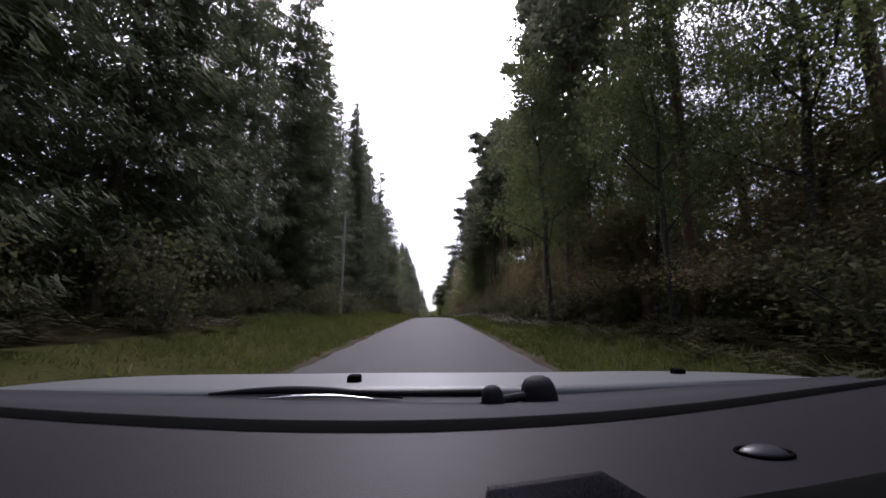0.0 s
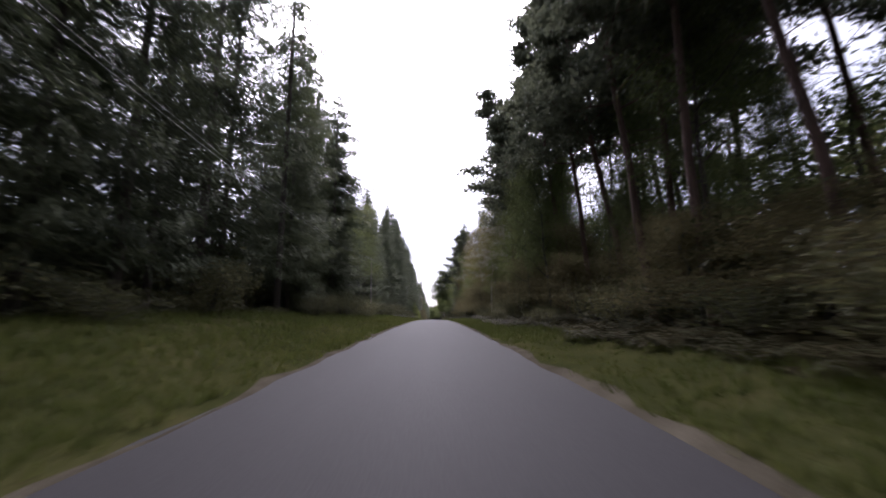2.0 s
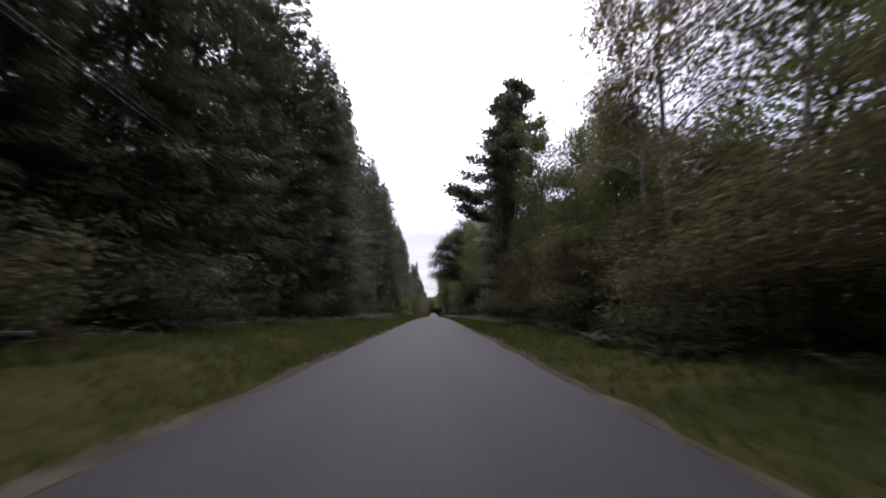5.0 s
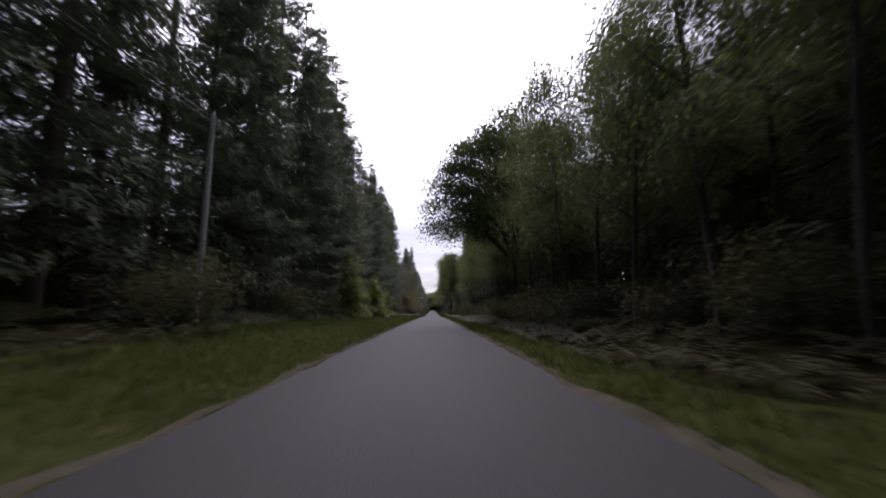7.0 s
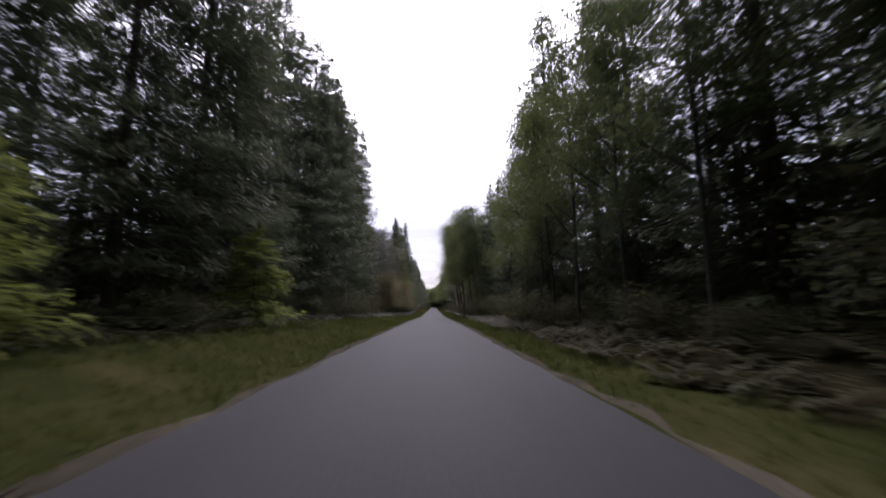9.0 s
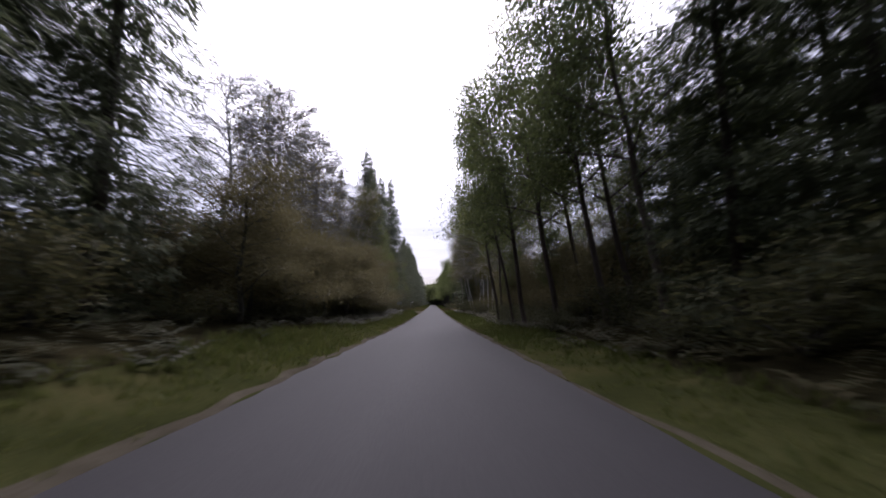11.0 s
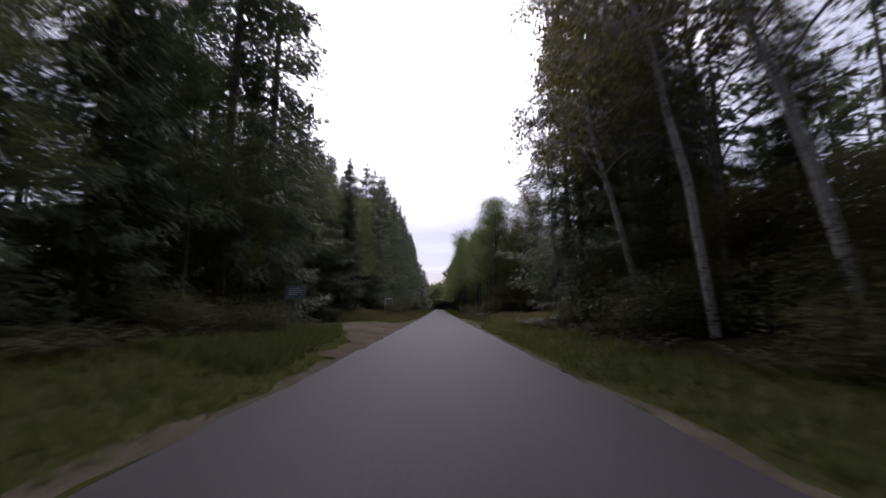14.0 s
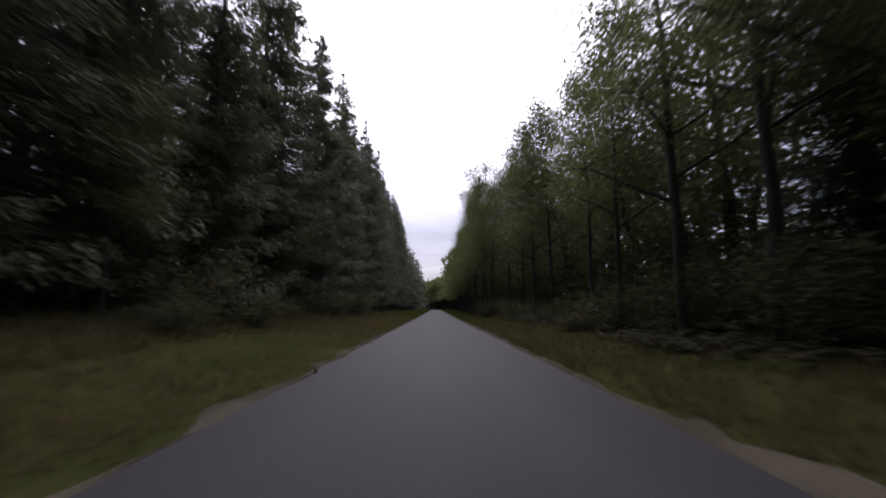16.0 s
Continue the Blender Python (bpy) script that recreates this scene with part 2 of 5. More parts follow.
# ---- trees ----
def spruce_shape(seed, h=22.0, reach=2.9, skirt=1.5, whorls=44, per=7, stations=8, sparse=0.0, grain=1.0):
    rng = np.random.default_rng(seed)
    bend = rng.normal(0, 0.12, 2)
    zt = np.linspace(0, h, 9)
    trunk = [tube(np.stack((bend[0] * (zt / h) ** 2, bend[1] * (zt / h) ** 2, zt), 1), 0.24 * (1 - zt / h) ** 0.8 * h / 22 + 0.012, 7)]
    bases, tips, widths, sides = [], [], [], []
    for k in range(whorls):
        q = max(0.0, (k + rng.uniform(-0.55, 0.55)) / whorls)
        z = skirt + (h * 0.985 - skirt) * q ** 0.92
        rad = reach * (1 - q) ** 0.70 * (0.6 + 0.4 * min(1, q * 5 + 0.35)) + 0.08
        for j in range(per):
            if rng.random() < sparse:
                continue
            az = rng.uniform(0, 2 * math.pi)
            L = rad * rng.uniform(0.6 + 0.15 * q, 1.2)
            zz = z + rng.uniform(-0.25, 0.25)
            droop = rng.uniform(0.25, 0.5) * (1 - q) - 0.35 * q
            out = np.array([math.cos(az), math.sin(az), 0])
            lat = np.array([-math.sin(az), math.cos(az), 0])
            n = max(4, int(stations * min(1.0, 0.35 + L / reach)))
            u = rng.uniform(0.08, 1.0, n) ** 0.8
            v = rng.uniform(-1, 1, n)
            wide = 0.36 * L * (1 - u) ** 0.7 + 0.05
            p = out * (L * u)[:, None] + lat * (wide * v)[:, None]
            p[:, 2] = zz - droop * L * (u - 0.55 * u ** 3) - 0.35 * wide * np.abs(v) - rng.uniform(0, 0.5, n) ** 1.5 * min(1.0, L / 1.6) * (1 if grain == 1.0 else 0.4)
            ln = ((0.07 + 0.21 * min(1.0, L / 2.2)) if grain == 1.0 else (0.10 + 0.38 * min(1.0, L / 2.2)) * grain) * rng.uniform(0.55, 1.25, n)
            d = out * 0.8 + lat * (0.75 * v)[:, None]
            d = d / np.linalg.norm(d, axis=1)[:, None]
            t = p + d * ln[:, None]
            t[:, 2] -= ln * rng.uniform(0.15, 0.8, n)
            bases.append(p)
            tips.append(t)
            widths.append(ln * rng.uniform(0.6, 1.0, n) * (0.36 if grain == 1.0 else 0.55))
            sides.append(np.cross(d, [0, 0, 1.0]) + np.array([0, 0, 1.0]) * rng.uniform(-0.6, 0.6, n)[:, None])
            bases.append(np.array([[0, 0, zz]]))
            tips.append(out[None] * L * 0.9 + [[0, 0, zz - droop * L * 0.5]])
            widths.append(np.array([0.07]))
            sides.append(np.array([[0, 0, 1.0]]))
    crown = [slivers(np.concatenate(bases), np.concatenate(tips), np.concatenate(widths), np.concatenate(sides))]
    return trunk, crown


def limbs_shape(rng, h, fork, count, spread, rise, r0, lean=0.3, sub=3, bow=0.0, taper=0.65):
    """A trunk with forking limbs. Gives the tubes and the places where foliage sits."""
    zt = np.linspace(0, 1, 10)
    off = np.cumsum(rng.normal(0, lean, (10, 2)), axis=0) * zt[:, None]
    spine = np.concatenate((off, (zt * h)[:, None]), 1)
    tubes = [tube(spine, r0 * (1 - zt) ** 0.7 + 0.02, 7)]
    ends = []
    for k in range(count):
        q = fork + (1 - fork) * (k + rng.uniform(0, 1)) / count
        start = np.array([np.interp(q, zt, spine[:, c]) for c in range(3)])
        az = k * 2.4 + rng.uniform(-0.6, 0.6)
        L = spread * (1 - taper * (q - fork) / (1 - fork)) * rng.uniform(0.65, 1.15)
        u = np.linspace(0, 1, 6)
        pth = start + np.stack((np.cos(az) * L * u, np.sin(az) * L * u, L * (rise * u - bow * u ** 2)), 1) + np.cumsum(rng.normal(0, 0.05 * L, (6, 3)), axis=0) * u[:, None]
        rr = r0 * 0.42 * (1 - 0.7 * q)
        tubes.append(tube(pth, rr * (1 - u) ** 0.8 + 0.012, 5))
        ends.append(pth[3:])
        for j in range(sub):
            w = rng.uniform(0.35, 0.95)
            s2 = np.array([np.interp(w, u, pth[:, c]) for c in range(3)])
            dirn = rng.normal(size=3)
            dirn[2] = abs(dirn[2]) * 0.5 + rise * 0.3
            dirn /= np.linalg.norm(dirn)
            l2 = L * rng.uniform(0.25, 0.5)
            u2 = np.linspace(0, 1, 4)
            p2 = s2 + dirn * (l2 * u2)[:, None]
            p2[:, 2] -= bow * l2 * u2 ** 2
            tubes.append(tube(p2, rr * 0.4 * (1 - u2) + 0.008, 4))
            ends.append(p2[1:])
    return tubes, np.concatenate(ends), spine


def broadleaf_shape(seed, h=16.0, fork=0.3, count=16, spread=4.6, clump=0.85, per=46, size=0.26, r0=0.26, droop=0.3, sub=3):
    rng = np.random.default_rng(seed)
    tubes, ends, spine = limbs_shape(rng, h, fork, count, spread, 0.55, r0, 0.3, sub)
    c = np.repeat(ends, per, axis=0)
    c = c + rng.normal(0, clump, c.shape) * [1, 1, 0.6]
    return tubes, [leaves(c, size, rng, droop)]


def pine_shape(seed, h=22.0, fork=0.6, count=17, spread=2.9, per=34, r0=0.16):
    rng = np.random.default_rng(seed)
    tubes, ends, spine = limbs_shape(rng, h, fork, count, spread, 0.3, r0, 0.22, 3)
    for k in range(9):
        z = rng.uniform(0.3, fork)
        az = rng.uniform(0, 6.28)
        s = np.array([np.interp(z, np.linspace(0, 1, 10), spine[:, c]) for c in range(3)])
        L = rng.uniform(0.5, 1.7)
        tubes.append(tube([s, s + [math.cos(az) * L, math.sin(az) * L, rng.uniform(-0.2, 0.3)]], [0.025, 0.008], 4))
    n = len(ends)
    c = np.repeat(ends, per, axis=0)
    d = rng.normal(size=c.shape)
    d[:, 2] = np.abs(d[:, 2]) * 0.6
    d /= np.linalg.norm(d, axis=1)[:, None]
    base = c + rng.normal(0, 0.36, c.shape) * [1, 1, 0.45]
    ln = rng.uniform(0.18, 0.42, len(c))
    return tubes, [slivers(base, base + d * ln[:, None], ln * 0.55, np.cross(d, rng.normal(size=c.shape)))]


def birch_shape(seed, h=14.0, fork=0.3, count=22, spread=2.4, per=16, size=0.13, r0=0.075, lean=0.3, taper=0.65):
    rng = np.random.default_rng(seed)
    tubes, ends, spine = limbs_shape(rng, h, fork, count, spread, 0.95, r0, lean, 5, 0.55, taper)
    tw = np.repeat(ends, 6, axis=0) + rng.normal(0, 0.12, (len(ends) * 6, 3))
    d = rng.normal(size=tw.shape)
    d[:, 2] = d[:, 2] * 0.6 + 0.1
    d /= np.linalg.norm(d, axis=1)[:, None]
    tubes.append(slivers(tw, tw + d * rng.uniform(0.35, 0.9, len(tw))[:, None], np.full(len(tw), 0.018), np.cross(d, rng.normal(size=tw.shape))))
    c = np.repeat(ends, per, axis=0) + rng.normal(0, 0.3, (len(ends) * per, 3))
    c[:, 2] -= np.abs(rng.normal(0, 0.5, len(c)))
    return tubes, [leaves(c, size, rng, 0.6)]


def bush_shape(seed, h=2.2, w=1.4, stems=9, n=900, size=0.16):
    rng = np.random.default_rng(seed)
    tubes, ends = [], []
    for k in range(stems):
        az, L = rng.uniform(0, 6.28), rng.uniform(0.4, 1.0) * w
        u = np.linspace(0, 1, 5)
        p = np.stack((math.cos(az) * L * u, math.sin(az) * L * u, h * rng.uniform(0.6, 1.0) * u ** 0.8), 1)
        tubes.append(tube(p, 0.03 * (1 - u) + 0.006, 4))
        ends.append(p[1:])
    ends = np.concatenate(ends)
    c = ends[rng.integers(0, len(ends), n)] + rng.normal(0, 0.28 * w, (n, 3)) * [1, 1, 0.7]
    c[:, 2] = np.abs(c[:, 2]) + 0.05
    return tubes, [leaves(c, size, rng, 0.1)]


def tree(name, shape, bark, leaf, label, category="tree", group=""):
    """A plant as a thing: an empty at its foot, a trunk with its limbs, and a crown."""
    root = tagged(new(name), label, category, group)
    trunk, crown = shape
    obj("trunk", trunk, bark, root, smooth=True)
    obj("crown", crown, leaf, root)
    return root


def ground_z(x, y):
    """The lie of the land: the road's own height, shallow ditches beside it, the forest floor a little higher."""
    x = np.asarray(x, float)
    across = np.interp(x, (-60, -14, -8, -5.0, -3.6, -2.85, -2.6, 2.2, 2.5, 3.3, 4.6, 7, 13, 60),
                       (1.4, 1.1, 0.78, 0.28, 0.0, -0.05, -0.09, -0.09, -0.05, -0.02, 0.16, 0.52, 0.8, 1.2))
    mouth = np.interp(y, (322, 329, 339, 345), (0, 0.75, 0.75, 0)) * (x < -3)
    across = across * (1 - mouth)
    return road_z(y) + across + 0.06 * np.sin(x * 0.9 + 2.0 * np.sin(np.asarray(y) * 0.13)) * (np.abs(x) > 3.4)


# ---- ground, road, gravel ----
def bend(y):
    """Far ahead the road swings off to the left."""
    y = np.asarray(y, float)
    return np.where(y > 540, -(np.maximum(y, 540) - 540) ** 2 / 520.0, 0.0)


def sheet(xs, ys, zfun):
    X, Y = np.meshgrid(xs, ys)
    Z = zfun(X, Y)
    v = np.stack((X, Y, Z), 2).reshape(-1, 3)
    nx, ny = len(xs), len(ys)
    i = (np.arange(ny - 1)[:, None] * nx + np.arange(nx - 1)[None]).reshape(-1)
    return v, np.stack((i, i + 1, i + nx + 1, i + nx), 1)


gx = [-1500, -700, -300, -150, -80, -45, -30, -22, -17, -14, -12, -10.5, -9, -8, -7, -6.2, -5.6, -5, -4.5, -4, -3.6, -3.2, -2.85, -2.6, 0,
      2.2, 2.5, 2.9, 3.3, 3.8, 4.3, 4.8, 5.4, 6.2, 7, 8, 9.5, 11, 13, 16, 20, 26, 36, 60, 110, 250, 700, 1500]
gy = np.concatenate((np.arange(-400, -40, 20), np.arange(-40, 420, 2.0), np.arange(420, 800, 10), np.arange(800, 3001, 110)))
grng = np.random.default_rng(3)
ground = obj("ground", [sheet(np.array(gx, float), gy, lambda X, Y: ground_z(X, Y) + grng.normal(0, 0.025, X.shape) * (np.abs(X) > 3.0))], SOIL, smooth=True)
tagged(ground, "brown forest floor with moss, needles and low plants", "ground", kind="structure")

ry = np.concatenate((np.arange(-60, 420, 1.0), np.arange(420, 700, 5)))
wob = np.random.default_rng(5)
el = -2.75 + np.convolve(wob.normal(0, 0.09, len(ry)), np.ones(3) / 3, "same")
er = 2.40 + np.convolve(wob.normal(0, 0.09, len(ry)), np.ones(3) / 3, "same")
cols = []
for q, z in ((0, -0.08), (0.0, 0.0), (0.2, 0.03), (0.5, 0.05), (0.8, 0.03), (1.0, 0.0), (1.0, -0.08)):
    cols.append(np.stack((el + (er - el) * q + bend(ry), ry, road_z(ry) + z - 0.03), 1))
rv = np.stack(cols, 1).reshape(-1, 3)
ri = (np.arange(len(ry) - 1)[:, None] * 7 + np.arange(6)[None]).reshape(-1)
road = obj("road", [(rv, np.stack((ri, ri + 1, ri + 8, ri + 7), 1))], ASPHALT, smooth=False)
tagged(road, "narrow dark grey asphalt road with worn unmarked surface", "road", kind="structure")


def strip(name, label, mat, ys, inner, outer, lift, cells=8, category="ground", along="y", seed=1):
    """A thin spread over the ground between two edges that wander a little."""
    rng = np.random.default_rng(seed)
    ys = np.asarray(ys, float)
    a = np.array([inner(y) for y in ys]) + rng.normal(0, 0.05, len(ys))
    b = np.array([outer(y) for y in ys]) + rng.normal(0, 0.12, len(ys))
    q = np.linspace(0, 1, cells + 1)
    U = a[:, None] + (b - a)[:, None] * q[None]
    V = np.repeat(ys[:, None], cells + 1, 1)
    X, Y = (U, V) if along == "y" else (V, U)
    Z = ground_z(X, Y) + lift - 0.03 * np.where((q == 0) | (q == 1), 1, 0)[None]
    v = np.stack((X, Y, Z), 2).reshape(-1, 3)
    n, w = len(ys), cells + 1
    i = (np.arange(n - 1)[:, None] * w + np.arange(cells)[None]).reshape(-1)
    f = np.stack((i, i + 1, i + w + 1, i + w), 1)
    if (along == "y") == (np.mean(b - a) < 0):
        f = f[:, ::-1]
    return tagged(obj(name, [(v, f)], mat, smooth=True), label, category, kind="structure")


def left_verge(y):
    """How far from the lane the grass reaches on the left."""
    return np.interp(y, (0, 20, 32, 100, 110, 150, 165, 225, 245, 258, 270, 285, 300, 316, 345, 420), (5.4, 6.4, 8.6, 8.4, 5.6, 5.2, 6.4, 6.0, 4.3, 5.8, 5.0, 4.9, 4.8, 5.4, 8.2, 7.6)) + 0.4 * np.sin(np.asarray(y) * 0.11) + 0.25 * np.sin(np.asarray(y) * 0.37)


def right_verge(y):
    return np.interp(y, (0, 10, 40, 60, 120, 150, 170, 235, 250, 262, 300, 325, 360, 420), (3.9, 5.0, 4.8, 4.6, 5.2, 4.2, 3.6, 3.5, 3.9, 5.0, 5.2, 5.0, 5.6, 5.2)) + 0.3 * np.sin(np.asarray(y) * 0.13 + 1) + 0.2 * np.sin(np.asarray(y) * 0.41)


vy = np.concatenate((np.arange(-20, 420, 1.0), np.arange(420, 541, 5)))
strip("verge_left", "mown grass verge with yellowing turf", TURF, vy, lambda y: -2.46, lambda y: -float(left_verge(y)), 0.07, 26, "verge")
strip("verge_right", "narrow grass verge with dull turf", TURF, vy, lambda y: 2.12, lambda y: float(right_verge(y)), 0.07, 16, "verge")
strip("dirt_shoulder_left", "thin worn dirt edge along the asphalt", DIRT, vy, lambda y: -2.5, lambda y: -2.74 - 0.05 * math.sin(y * 0.21) - 0.05 * math.sin(y * 0.9), 0.085, 3, "shoulder", seed=8)
strip("dirt_shoulder_right", "thin worn dirt edge along the asphalt", DIRT, vy, lambda y: 2.16, lambda y: 2.41 + 0.05 * math.sin(y * 0.17) + 0.05 * math.sin(y * 0.8), 0.085, 3, "shoulder", seed=9)
strip("clearing_turf", "dry grassy floor of a roadside clearing", DRY_TURF, np.arange(335, 357, 1.0), lambda y: 4.6, lambda y: 40, 0.08, 60, "ground", seed=4)
strip("gravel_track", "pale sandy gravel mouth of a forest track", GRAVEL, np.arange(318, 353, 0.7), lambda y: -2.5,
      lambda y: -2.72 - float(np.interp(y, (317, 323, 327.5, 330, 337.5, 340, 343, 352), (0.25, 0.75, 1.7, 4.3, 4.3, 0.8, 0.15, 0.05))), 0.10, 10, seed=2)
strip("forest_track", "sandy gravel forest track leading into the trees", GRAVEL, np.arange(-40, -6.3, 1.0), lambda x: 331.0, lambda x: 337.2, 0.09, 8, "track", "x", 3)
strip("gravel_shoulder", "thin sandy gravel entrance beside the road", GRAVEL, np.arange(334, 357, 0.7), lambda y: 2.2,
      lambda y: 2.45 + float(np.interp(y, (334, 338, 341, 347, 350, 357), (0.05, 0.2, 0.32, 0.32, 0.15, 0.05))), 0.10, 6, seed=6)


# ---- tree kinds ----
KINDS = {}


def kind(key, *protos):
    KINDS[key] = [list(protos), set()]


random.seed(11)
SP = "dark green spruce with drooping branches at the roadside"
kind("spruce", *(tree("spruce_tree", spruce_shape(20 + k, 22, (4.0, 4.5, 3.8, 4.7)[k], (1.0, 1.6, 0.7, 2.2)[k], 56, 7, 130), BARK, SPRUCE, SP, group="roadside spruces") for k in range(4)))
kind("gaunt", *(tree("spruce_tree", spruce_shape(40 + k, 22, 4.4, 2.4, 50, 6, 150, 0.34), BARK, SPRUCE, "tall gaunt spruce with sparse ragged branches", group="roadside spruces") for k in range(2)))
kind("young", *(tree("young_spruce", spruce_shape(50 + k, 4.6, 1.7, 0.15, 20, 9, 76), BARK, YOUNG, "young light green spruce growing on the verge", group="young spruces") for k in range(2)))
kind("pine", *(tree("pine_tree", pine_shape(60 + k, 22, (0.5, 0.6, 0.44)[k], 24, 3.5, 36), PINE_BARK, PINE, "tall pine with bare trunk and high needle crown", group="roadside pines") for k in range(3)))
kind("oak", *(tree("oak_tree", broadleaf_shape(70 + k, 16, (0.25, 0.3, 0.22)[k], 17, 4.6, 0.85, (130, 110, 84)[k], 0.125, 0.18), OAK_BARK, OAK, "broad green oak tree leaning towards the road", group="roadside oaks") for k in range(3)))
kind("aspen", *(tree("aspen_tree", broadleaf_shape(80 + k, 20, 0.32, 22, 3.7, 0.8, 84, 0.12, 0.15), BARK, OAK, "slender tall aspen with loose green crown", group="roadside aspens") for k in range(2)))
kind("birch", *(tree("birch_tree", birch_shape(90 + k, 14, 0.34, 26, 2.7, (24, 16, 30)[k], 0.095), BIRCH_BARK, BIRCH, "white-barked birch with thinning yellow-green leaves", group="roadside birches") for k in range(3)))
kind("bare", *(tree("birch_tree", birch_shape(100 + k, 11.6, 0.32, 44, 3.0, 4, 0.08, 0.085, 0.2, 0.2), GREY_BARK, BIRCH, "nearly bare grey twiggy birch in autumn", group="roadside birches") for k in range(2)))
kind("thicket", *(tree("hazel_thicket", broadleaf_shape(110 + k, 8, 0.08, 15, 2.6, 0.6, 130, 0.075, 0.09), OAK_BARK, THICKET, "dense olive-brown broadleaf thicket beside the verge", "bush", "thickets") for k in range(2)))
kind("bush", *(tree("bush", bush_shape(120 + k, 2.2, 1.4, 7, 2800, 0.076), OAK_BARK, UNDER, "low leafy undergrowth bush at the forest edge", "bush", "undergrowth bushes") for k in range(3)))
BASE_H = {"spruce": 22, "gaunt": 22, "young": 4.6, "pine": 22, "oak": 16, "aspen": 20, "birch": 14, "bare": 14, "thicket": 8, "bush": 2.4}


def put(key, x, y, height=None, wide=1.0, turn=None, lean=0.0, which=None):
    """Plants one of a kind; the first of each shape is the made one itself, the rest are copies."""
    protos, used = KINDS[key]
    k = random.randrange(len(protos)) if which is None else which
    s = (height or BASE_H[key]) / BASE_H[key]
    w = wide * s ** 0.6
    t = random.uniform(0, 360) if turn is None else turn
    m = pose(x, y, float(ground_z(x, y)) - 0.05, 0, 0, 0) @ pose(0, 0, 0, 0, lean, 0) @ pose(0, 0, 0, 0, 0, t) @ Matrix.Diagonal((w, w, s, 1))
    if k not in used:
        used.add(k)
        protos[k].matrix_basis = m
        return protos[k]
    return copy_thing(protos[k], m)


def row(key, side, y0, y1, step, x, h, dx=0.7, dh=1.2, wide=1.0, which=None, lean=0.0):
    y = y0
    while y < y1:
        put(key, side * (x + random.uniform(-dx, dx)), y, h + random.uniform(-dh, dh), wide * random.uniform(0.88, 1.12), which=which, lean=lean)
        y += step * random.uniform(0.75, 1.25)


def bough_oak():
    """The big oak whose boughs hang out over the road."""
    rng = np.random.default_rng(77)
    tubes, crown = broadleaf_shape(77, 17, 0.3, 18, 4.4, 0.85, 130, 0.125, 0.19)
    for tip, rise in (((-6.1, 0.3, 8.3), 1.6), ((-5.9, 2.9, 10.2), 1.4), ((-5.4, 1.3, 12.8), 1.2), ((-5.6, 3.9, 8.6), 1.5), ((-4.6, 2.2, 11.3), 1.5), ((-3.6, 0.4, 9.2), 1.5), ((-6.4, 2.0, 11.6), 1.3), ((-4.4, 0.3, 14.4), 1.2), ((-3.2, 2.0, 15.4), 1.0), ((-5.1, 1.6, 13.4), 1.2), ((-2.2, 0.5, 16.2), 0.8)):
        u = np.linspace(0, 1, 9)
        a, b = np.array([0, 0, tip[2] - 3.5]), np.array(tip)
        p = a + (b - a) * u[:, None] + np.array([0, 0, 1.0]) * (rise * np.sin(math.pi * u))[:, None] + np.cumsum(rng.normal(0, 0.08, (9, 3)), axis=0)
        tubes.append(tube(p, 0.1 * (1 - u) + 0.015, 6))
        c = p[rng.integers(3, 9, 3600)] + rng.normal(0, 0.58, (3600, 3)) * [1, 1, 0.7]
        c[:, 2] -= np.abs(rng.normal(0, 0.45, 3600))
        crown.append(leaves(c, 0.13, rng, 0.5))
    return tree("oak_tree", (tubes, crown), OAK_BARK, OAK, "large oak with boughs hanging over the road", group="roadside oaks")


def bough_pine():
    """A pine with two long flat boughs reaching over the road."""
    rng = np.random.default_rng(61)
    tubes, crown = pine_shape(60, 20, 0.5, 24, 3.6, 36)
    for tip in ((-4.4, -3.0, 10.6), (-4.0, 0.8, 11.4), (-3.2, -1.5, 9.6)):
        u = np.linspace(0, 1, 8)
        a, b = np.array([0, 0, tip[2] - 1.6]), np.array(tip)
        p = a + (b - a) * u[:, None] + np.cumsum(rng.normal(0, 0.06, (8, 3)), axis=0)
        tubes.append(tube(p, 0.06 * (1 - u) + 0.012, 6))
        c = p[rng.integers(4, 8, 900)] + rng.normal(0, 0.42, (900, 3)) * [1, 1, 0.4]
        d = rng.normal(size=c.shape)
        d[:, 2] = np.abs(d[:, 2]) * 0.6
        d /= np.linalg.norm(d, axis=1)[:, None]
        ln = rng.uniform(0.18, 0.42, 900)
        crown.append(slivers(c, c + d * ln[:, None], ln * 0.55, np.cross(d, rng.normal(size=c.shape))))
    return tree("pine_tree", (tubes, crown), PINE_BARK, PINE, "tall pine with flat boughs reaching over the road", group="roadside pines")


# ---- the forest's edge on the left ----
random.seed(21)
row("spruce", -1, 4, 17, 2.9, 10.4, 24.5, 0.6, 1.2, 0.8)
row("gaunt", -1, 18, 27, 2.9, 10.6, 24, 0.6, 1.2, 0.85)
row("spruce", -1, 27.5, 36, 2.9, 10.0, 25, 0.4, 1.0, 0.85)
put("spruce", -10.6, 43.5, 21.5, 0.85)
for y, h in ((47, 24.8), (48.5, 23.5)):
    put("spruce", -9.8, y, h, 0.8)
row("spruce", -1, 51, 59, 3.1, 9.8, 23.2, 0.5, 1.0, 0.82)
row("gaunt", -1, 60, 67, 3.0, 10.6, 22.5, 0.5, 1.0, 0.85)
put("gaunt", -9.2, 68.5, 24)
put("spruce", -9.1, 80.6, 18.6, 1.25)
